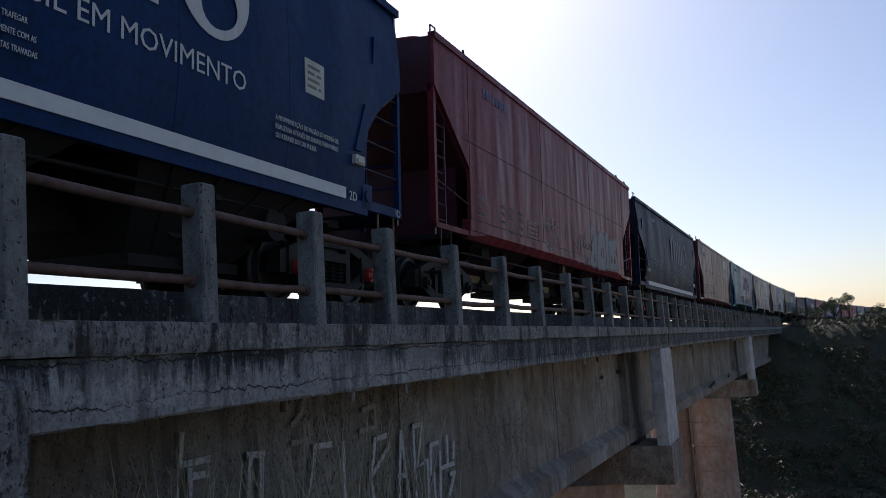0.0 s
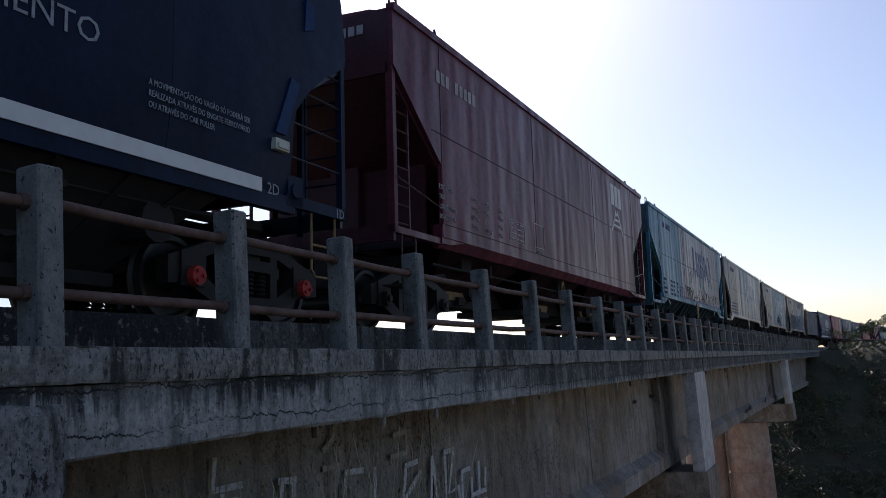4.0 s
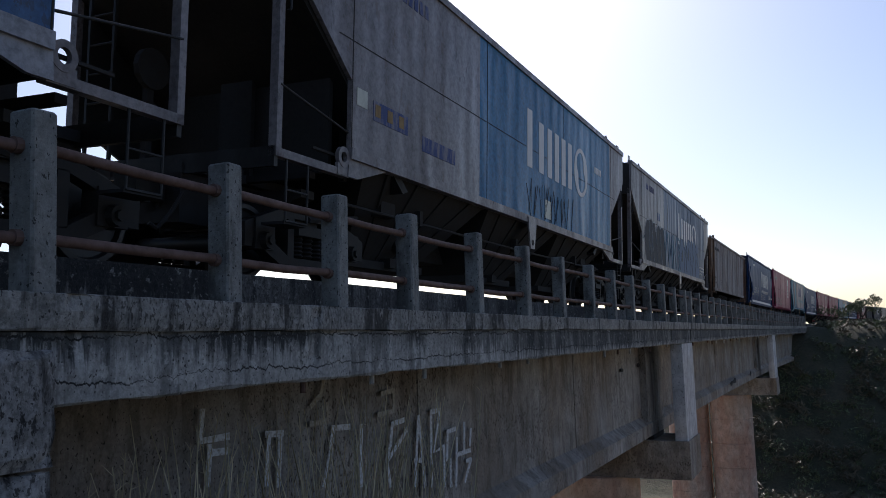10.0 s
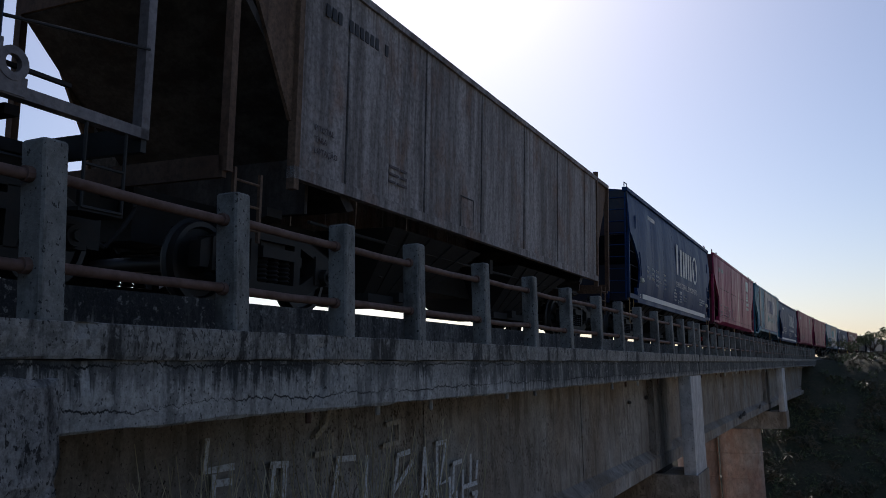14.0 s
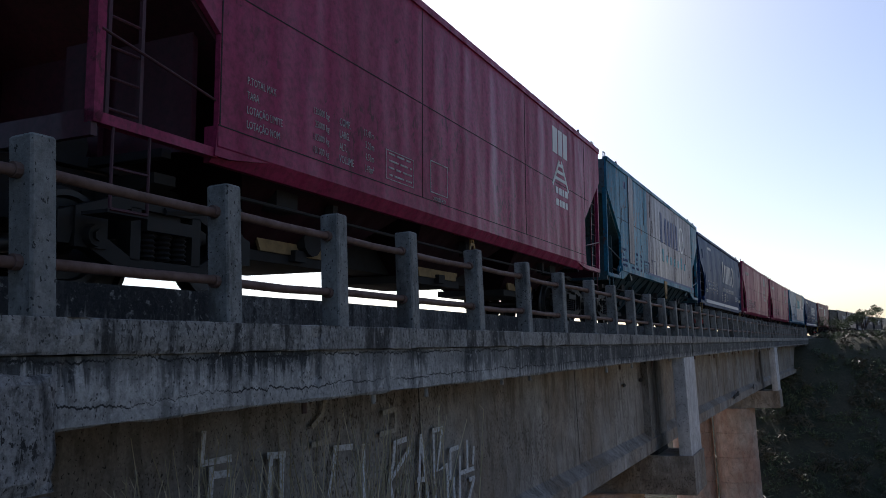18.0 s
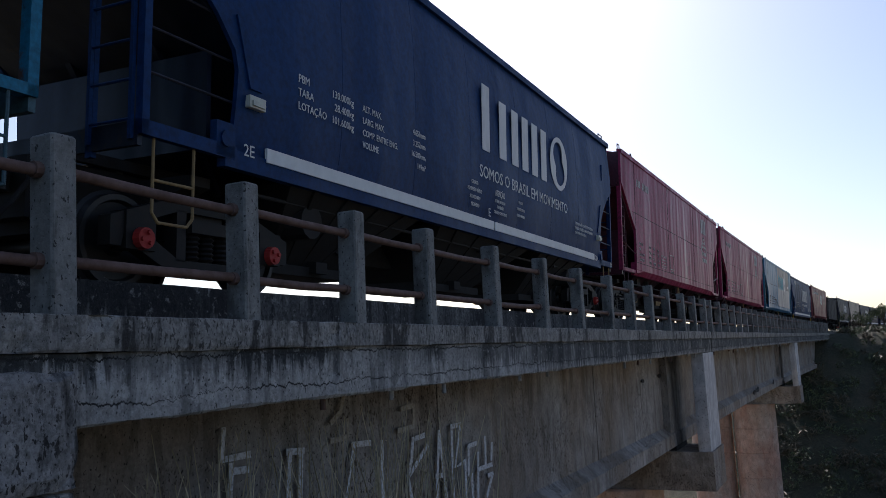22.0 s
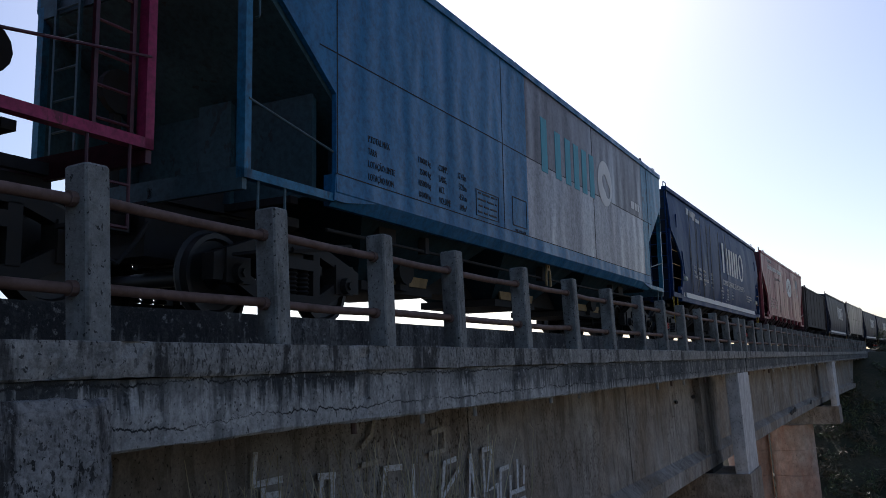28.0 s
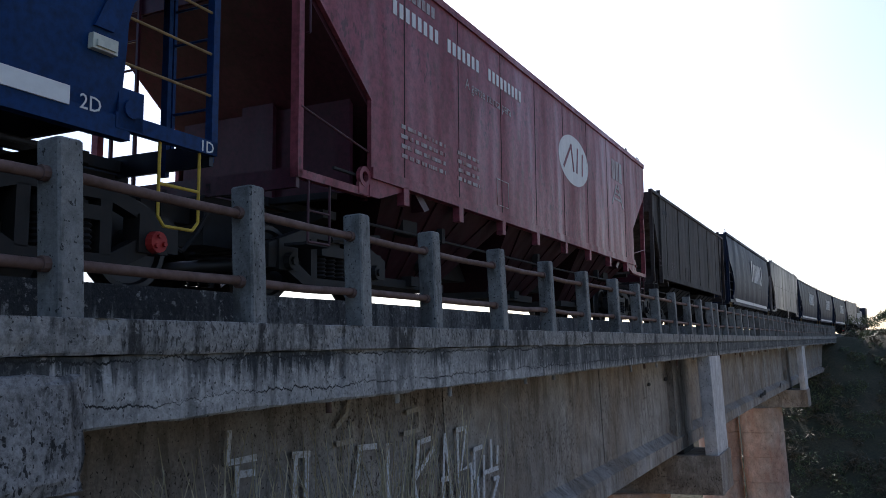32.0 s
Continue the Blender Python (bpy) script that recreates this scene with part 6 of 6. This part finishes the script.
tags(W[7], [[(-3.0, 2.9), (-2.72, 1.68), (-2.45, 2.9)], [(-2.3, 2.85), (-2.12, 1.68), (-1.95, 2.9), (-1.7, 1.95), (-1.5, 2.9), (-1.38, 1.68)], [(-1.18, 2.9), (-1.1, 1.68)], [(-0.45, 2.9), (-0.85, 2.3), (-0.5, 1.68)], [(-0.12, 2.9), (0.12, 2.85), (0.05, 2.6), (-0.12, 2.52), (0.16, 2.48)], [(-0.15, 2.2), (0.08, 2.3), (0.06, 1.72)], [(-0.12, 1.7), (0.26, 1.66)]], INK["pale"], 0.12)
for j, pts in enumerate(([(0.45, 1.56), (0.2, 1.95), (0.22, 2.6), (0.5, 2.95), (0.95, 2.9), (1.19, 2.5), (1.18, 2.05), (1.27, 1.58)],
                         [(1.3, 1.58), (1.2, 2.05), (1.22, 2.6), (1.5, 2.97), (1.77, 2.8), (1.67, 2.2), (1.79, 1.56)],
                         [(1.82, 1.56), (1.7, 2.2), (1.85, 2.85), (2.3, 3.1), (2.7, 2.95), (2.6, 2.55), (2.79, 2.15), (2.67, 1.57)],
                         [(2.7, 1.57), (2.83, 2.15), (2.63, 2.55), (2.78, 3.0), (3.0, 3.12), (3.3, 3.05), (3.12, 2.46), (3.16, 1.56)],
                         [(3.19, 1.56), (3.14, 2.46), (3.35, 3.02), (3.7, 3.15), (4.03, 3.0), (3.95, 2.5), (4.02, 2.2), (3.97, 1.57)],
                         [(4.0, 1.57), (4.04, 2.2), (3.97, 2.5), (4.1, 3.0), (4.4, 3.1), (4.82, 3.0), (4.75, 2.71), (4.35, 2.66), (4.7, 2.55), (5.05, 2.18), (4.98, 1.6)])):
    painted_letter(W[7], pts, INK["shadow_blue"], INK["grime"], 1.6075 + 0.0008 * j, None, 0.022)
for pts in ([(0.6, 2.1), (0.68, 2.5), (0.8, 2.5), (0.82, 2.1)], [(2.02, 2.5), (2.15, 2.2), (2.3, 2.45), (2.2, 2.75)], [(3.45, 2.3), (3.48, 2.58), (3.62, 2.5), (3.58, 2.24)], [(4.38, 2.45), (4.55, 2.35), (4.52, 2.05), (4.42, 2.1)], [(1.42, 2.3), (1.46, 2.62), (1.55, 2.5)]):
    painted_letter(W[7], pts, INK["grime"], INK["pale"], 1.6135, None, 0.014)
for pts in [[(-6.5, 2.3), (-6.15, 2.3), (-6.07, 1.91), (-5.93, 1.53), (-5.42, 1.56), (-5.29, 2.03), (-5.51, 2.36), (-5.51, 2.9), (-5.82, 2.96), (-6.11, 2.74), (-6.23, 2.48)], [(-5.46, 2.95), (-5.06, 2.98), (-5.01, 2.09), (-4.65, 1.59), (-5.17, 1.54), (-5.42, 1.81), (-5.51, 2.36)], [(-5.06, 2.91), (-4.56, 2.99), (-4.55, 2.75), (-4.36, 2.52), (-4.17, 1.59), (-4.59, 1.57), (-4.91, 2.12), (-4.97, 2.57)], [(-4.27, 2.86), (-3.87, 2.98), (-3.65, 2.56), (-3.43, 1.65), (-4.1, 1.59), (-4.23, 2.07), (-4.36, 2.56)], [(-3.71, 2.87), (-3.19, 2.97), (-3.02, 2.63), (-2.75, 2.46), (-2.71, 1.69), (-3.38, 1.64), (-3.57, 2.21), (-3.78, 2.53)]]:
    ring = smooth_ring(pts)
    part("graffiti_fill", mesh((loop, [[(1.603 + h, a, b) for a, b in ring] for h in (-0.003, 0.002)])), INK["black"], W[7], "black graffiti letter")
    part("graffiti_outline", mesh((stroke, ring + ring[:1], 0.03, lambda a, z, h: (1.605 + h, a, z))), INK["chalk"], W[7])
bars(W[7], [(-2.6, 6.5, 1.53, 1.66)], INK["chalk"], 1.6035)
for j, t in enumerate(("A MOVIMENTAÇÃO DO VAGÃO SÓ PODERÁ SER", "REALIZADA ATRAVÉS DO ENGATE FERROVIÁRIO", "OU ATRAVÉS DO CAR PULLER")):
    words(W[7], t, 4.8, 2.1 - j * 0.13, 0.1, INK["white"], 1.604, wide=0.75)
part("card_holder", mesh((box, 1.6, 1.63, 6.2, 6.5, 1.72, 1.84), (box, 1.625, 1.64, 6.24, 6.46, 1.75, 1.8)), P["pale"], W[7], "small metal card holder")
# boards
for n in (8, 18):
    for j, t in enumerate(("P.TOTAL", "TARA", "LOTAÇÃO")):
        words(W[n], t, -5.9, 2.0 - j * 0.13, 0.1, INK["silver_edge"], 1.568)
    blocks(W[n], -4.2, 1.95, 0.5, 3, INK["silver_edge"], 0.03, 0.1, 1.57, 5)
    outline_box(W[n], -1.9, -1.4, 1.5, 2.0, INK["black"], 0.015, 1.57)
    bars(W[n], [(-5.75 + j * 0.125, -5.67 + j * 0.125, 3.4, 3.55) for j in range(12) if j not in (3, 10)], INK["black"], 1.57)
# big turquoise wagon
word_mark(W[15], -0.62, 2.85, 1.0, INK["teal"], 1.604, INK["white"], 0.98, disc_mark)
blocks(W[15], 5.2, 3.1, 0.8, 1, INK["white"], 0.18, 0.2, 1.604, 6)
# faded oxide wagon
bars(W[17], [(-6.1 + j * 0.17, -6.0 + j * 0.17, 3.78, 3.98) for j in range(8)] + [(-4.5 + j * 0.17, -4.4 + j * 0.17, 3.78, 3.98) for j in range(7)] + [(-3.0 + j * 0.17, -2.9 + j * 0.17, 3.78, 3.98) for j in range(9)], INK["white"])
words(W[17], "A gente nunca para", -3.9, 3.4, 0.24, INK["worn"])
bars(W[17], [(-6.0 + j * 0.14, -5.9 + j * 0.14, 4.12, 4.28) for j in range(8)], INK["worn"])
part("round_emblem", mesh((prism, [(1.55 + 1.02 * math.cos(j * math.tau / 36), 3.32 + 0.53 * math.sin(j * math.tau / 36)) for j in range(36)], "x", 1.596, 1.604)), INK["white"], W[17], "round white emblem")
for a, b in (((0.85, 3.1), (1.35, 3.62)), ((1.35, 3.62), (1.5, 3.1)), ((1.8, 3.62), (1.72, 3.1)), ((2.15, 3.56), (2.1, 3.1))):
    part("emblem_line", mesh((stroke, [a, b], 0.07, lambda p, q, h: (1.605 + h, p, q))), P["red_dull"], W[17])
track_mark(W[17], 4.6, 3.5, INK["worn"], 1.0)
blocks(W[17], -5.9, 2.3, 1.3, 4, INK["flaked"], 0.055, 0.13, 1.604, 7)
blocks(W[17], -4.2, 2.3, 0.8, 4, INK["flaked"], 0.055, 0.13, 1.604, 8)
outline_box(W[17], -2.7, -2.2, 1.75, 2.2, INK["flaked"], 0.015)
for n in (1, 3, 4, 5, 6, 7, 10, 11, 13, 14, 15, 17):
    hl = (GAPS[n + 1] - GAPS[n]) / 2
    for j in range(3):
        part("end_number", mesh((box, 0.75 + j * 0.14, 0.85 + j * 0.14, -hl + 0.505, -hl + 0.518, 4.12, 4.26)), INK["worn"], W[n])


# ---- locomotive ----
loco = tagged(new("locomotive"), "dark diesel locomotive with a hooded body and cab", "locomotive")
part("frame", mesh((box, -1.5, 1.5, -9.4, 9.4, 1.0, 1.5)), MAT["under"], loco)
part("hood", mesh((box, -0.95, 0.95, -8.2, 4.6, 1.5, 3.75, None, 0.12)), P["pale"], loco)
part("cab", mesh((box, -1.5, 1.5, 4.6, 7.4, 1.5, 4.35, None, 0.15)), P["dark_blue"], loco)
part("nose", mesh((box, -1.0, 1.0, 7.4, 9.0, 1.5, 3.1, None, 0.1)), P["dark_blue"], loco)
part("radiator", mesh((box, -1.45, 1.45, -8.0, -4.5, 3.3, 4.25, None, 0.08)), P["black_end"], loco)
part("fuel_tank", mesh((box, -1.35, 1.35, -2.6, 2.6, 0.35, 1.0, None, 0.1)), MAT["under"], loco)
part("exhaust", mesh((rod, (0, 0.5, 3.7), (0, 0.5, 4.3), 0.3, 10)), MAT["under"], loco)
for y in (-9.2, -5.0, -1.0, 3.0, 9.2):
    part("stanchion", mesh((rod, (1.45, y, 1.5), (1.45, y, 2.5), 0.02, 6)), MAT["white"], loco)
part("handrail", mesh((tube, [(1.45, -9.2, 2.5), (1.45, 4.5, 2.5)], 0.02)), MAT["white"], loco)
bogies(loco, 6.0)
WAGONS.append((loco, GAPS[-1] + 10.0))


# ---- plants ----
def leafy(name, base, back):
    k = Net(name)
    r = k.n.new("ShaderNodeNewGeometry").outputs["Random Per Island"]
    c = k.mix(k.ramp(r, (0.0, 0.0), (1.0, 1.0)), base, back)
    k.b.inputs["Subsurface Weight"].default_value = 0.0
    return k.out(c, 0.65)


MAT["leaf"] = leafy("scrub_leaf", (0.04, 0.06, 0.024), (0.10, 0.12, 0.05))
MAT["dry_leaf"] = leafy("dry_scrub_leaf", (0.05, 0.046, 0.025), (0.12, 0.10, 0.06))
MAT["tree_leaf"] = leafy("tree_leaf", (0.03, 0.05, 0.015), (0.08, 0.10, 0.03))
MAT["bark"] = steel("bark", (0.06, 0.045, 0.035), 0.9)
MAT["straw"] = leafy("dry_straw", (0.26, 0.22, 0.13), (0.55, 0.47, 0.32))


def leaves(spots, size, seed, long=1.6):
    """A mesh of small folded leaves round the spots (centre, radius, count)."""
    r = np.random.default_rng(seed)
    vs, fs = [], []
    for c, rad, n in spots:
        d = r.normal(size=(n, 3))
        d /= np.linalg.norm(d, axis=1, keepdims=True)
        pts = np.array(c) + d * (rad * r.uniform(0.35, 1.0, (n, 1)) ** 0.6) * np.array((1, 1, 0.8))
        u = r.normal(size=(n, 3))
        u /= np.linalg.norm(u, axis=1, keepdims=True)
        v = np.cross(u, r.normal(size=(n, 3)))
        v /= np.linalg.norm(v, axis=1, keepdims=True) + 1e-9
        s = size * r.uniform(0.5, 1.3, (n, 1))
        quad = np.stack([pts - u * s * long, pts - v * s * 0.5, pts + u * s * long, pts + v * s * 0.5], 1).reshape(-1, 3)
        k0 = len(vs)
        vs.extend(map(tuple, quad))
        fs.extend((k0 + 4 * i, k0 + 4 * i + 1, k0 + 4 * i + 2, k0 + 4 * i + 3) for i in range(n))
    me = bpy.data.meshes.new("leaves")
    me.from_pydata(vs, [], fs)
    return me


def stuff(name, me, mat, label, category):
    me.materials.append(mat)
    return tagged(new(name, me), label, category, kind="stuff")


rnd = random.Random(5)
green, dry = [], []
for _ in range(4600):
    x, y = rnd.uniform(-9, 42), rnd.uniform(46, 118)
    if abs(x - (y * y * BEND / 2 - TRACK)) < 3.4 and y > 88 or (x < -2.6 and y < 92.5 and land(x, y) > -4.5):
        continue
    s = rnd.uniform(0.3, 1.0) * (0.6 if y > 90 and x < 8 else 1.0)
    z = land(x, y)
    (green if rnd.random() < 0.62 else dry).append(((x, y, z + s * 0.45), s, int(75 * s)))
stuff("scrub", leaves(green, 0.1, 1), MAT["leaf"], "dense dark green scrub on the far bank", "scrub")
stuff("dry_scrub", leaves(dry, 0.11, 2, 3.0), MAT["dry_leaf"], "dry brown scrub and tall grass on the bank", "scrub")


def tree(x, y, z, h, spread, seed, label, bare=0.0):
    """A tapered trunk, forking limbs and a ragged crown of leaf clumps."""
    r = random.Random(seed)
    t = tagged(new("tree"), label, "tree")
    t.matrix_basis = pose(x, y, z)
    bm = bmesh.new()
    rod(bm, (0, 0, -0.4), (0.1, 0, h * 0.35), 0.05 * h * 0.5, 8, 0.03 * h * 0.5)
    part("trunk", bm, MAT["bark"], t)
    spots = []
    for j in range(9):
        a, up = r.uniform(0, math.tau), r.uniform(0.55, 1.0)
        tip = Vector((math.cos(a) * spread * r.uniform(0.3, 1.0), math.sin(a) * spread * r.uniform(0.3, 1.0), h * up))
        mid = Vector((tip.x * 0.4, tip.y * 0.4, h * (0.3 + 0.25 * up)))
        bm = bmesh.new()
        rod(bm, (0.1, 0, h * 0.3), mid, 0.012 * h, 6, 0.009 * h)
        rod(bm, mid, tip, 0.009 * h, 6, 0.003 * h)
        part("limb", bm, MAT["bark"], t)
        for _ in range(3):
            c = tip.lerp(mid, r.uniform(0, 0.5)) + Vector((r.uniform(-1, 1), r.uniform(-1, 1), r.uniform(-0.4, 0.5))) * spread * 0.22
            spots.append((tuple(c), spread * r.uniform(0.16, 0.3), int(110 * (1 - bare))))
    me = leaves(spots, 0.045 * h * 0.5, seed)
    me.materials.append(MAT["tree_leaf"])
    part("crown", me, None, t)


tree(5.6, 118, 0.2, 3.8, 2.6, 3, "small ragged tree beside the line")
tree(10.5, 128, -0.2, 2.6, 2.4, 4, "low bushy tree beside the line")
tree(1.6, 106, 0.2, 2.2, 2.2, 6, "low shrub at the bank's edge")
tree(16.5, 120, -0.6, 2.2, 2.2, 8, "low bushy tree on the bank")
for s, left, h in ((172, 2.6, 4.6), (262, 1.0, 4.6)):
    p = tagged(new("marker_post"), "dark wooden post beside the track", "post")
    p.matrix_basis = on_line(s, left, 0.2)
    part("pole", mesh((rod, (0, 0, -0.3), (0, 0, h), 0.14, 8, 0.11)), MAT["bark"], p)

# dry grass by the abutment
r = random.Random(11)
bm = bmesh.new()
for j in range(230):
    s, l = r.uniform(3.5, 7.6), r.uniform(3.2, 4.7)
    root = at_line(s, l, 0)
    root.z = land(root.x, root.y) - 0.05
    top_z = r.uniform(-0.95, -0.42) if r.random() < 0.5 else r.uniform(-1.6, -0.9)
    bend, ang = r.uniform(0.05, 0.45), r.uniform(0, math.tau)
    pts = [root + Vector((math.cos(ang) * bend * q * q, math.sin(ang) * bend * q * q, (top_z - root.z) * q)) for q in (0, 0.35, 0.65, 0.85, 1.0)]
    for a, b, w in zip(pts, pts[1:], (0.008, 0.007, 0.006, 0.004)):
        rod(bm, a, b, w, 3, w * 0.8)
    if r.random() < 0.5:
        for _ in range(7):
            a = pts[-1] - (pts[-1] - pts[-2]) * r.uniform(0, 1.2)
            rod(bm, a, a + Vector((r.uniform(-0.05, 0.05), r.uniform(-0.05, 0.05), r.uniform(0.02, 0.1))), 0.003, 3, 0.001)
tagged(part("dry_grass", bm, MAT["straw"]), "tall dry grass stems by the abutment", "grass", kind="stuff")


# ---- what moves ----
def travelled(t):
    for (t0, d0), (t1, d1) in zip(TRAVEL, TRAVEL[1:]):
        if t <= t1:
            return d0 + (d1 - d0) * (t - t0) / (t1 - t0)
    return TRAVEL[-1][1]


def motions():
    place = dict(WAGONS)
    for wagon, u in WAGONS:
        walk(wagon, [(t, on_line(u - d, TRACK, RAIL) @ pose(0, 0, 0, 0, CANT, 0)) for t, d in TRAVEL])
    # wheels roll while they pass the eye
    for axle, y in WHEELSETS:
        u = place[axle.parent] + y
        near = [j / 15 for j in range(481) if -2.0 < u - travelled(j / 15) < 26.0]
        times = sorted({0.0, 32.0, *near})
        start = travelled(near[0]) if near else 0.0
        rows = []
        for t in times:
            turn = math.degrees((min(max(travelled(t), start), travelled(near[-1])) - start) / 0.42) if near else 0.0
            rows.append((t, pose(0, y, 0.42, turn, 0, 0)))
        walk(axle, rows)


motions()
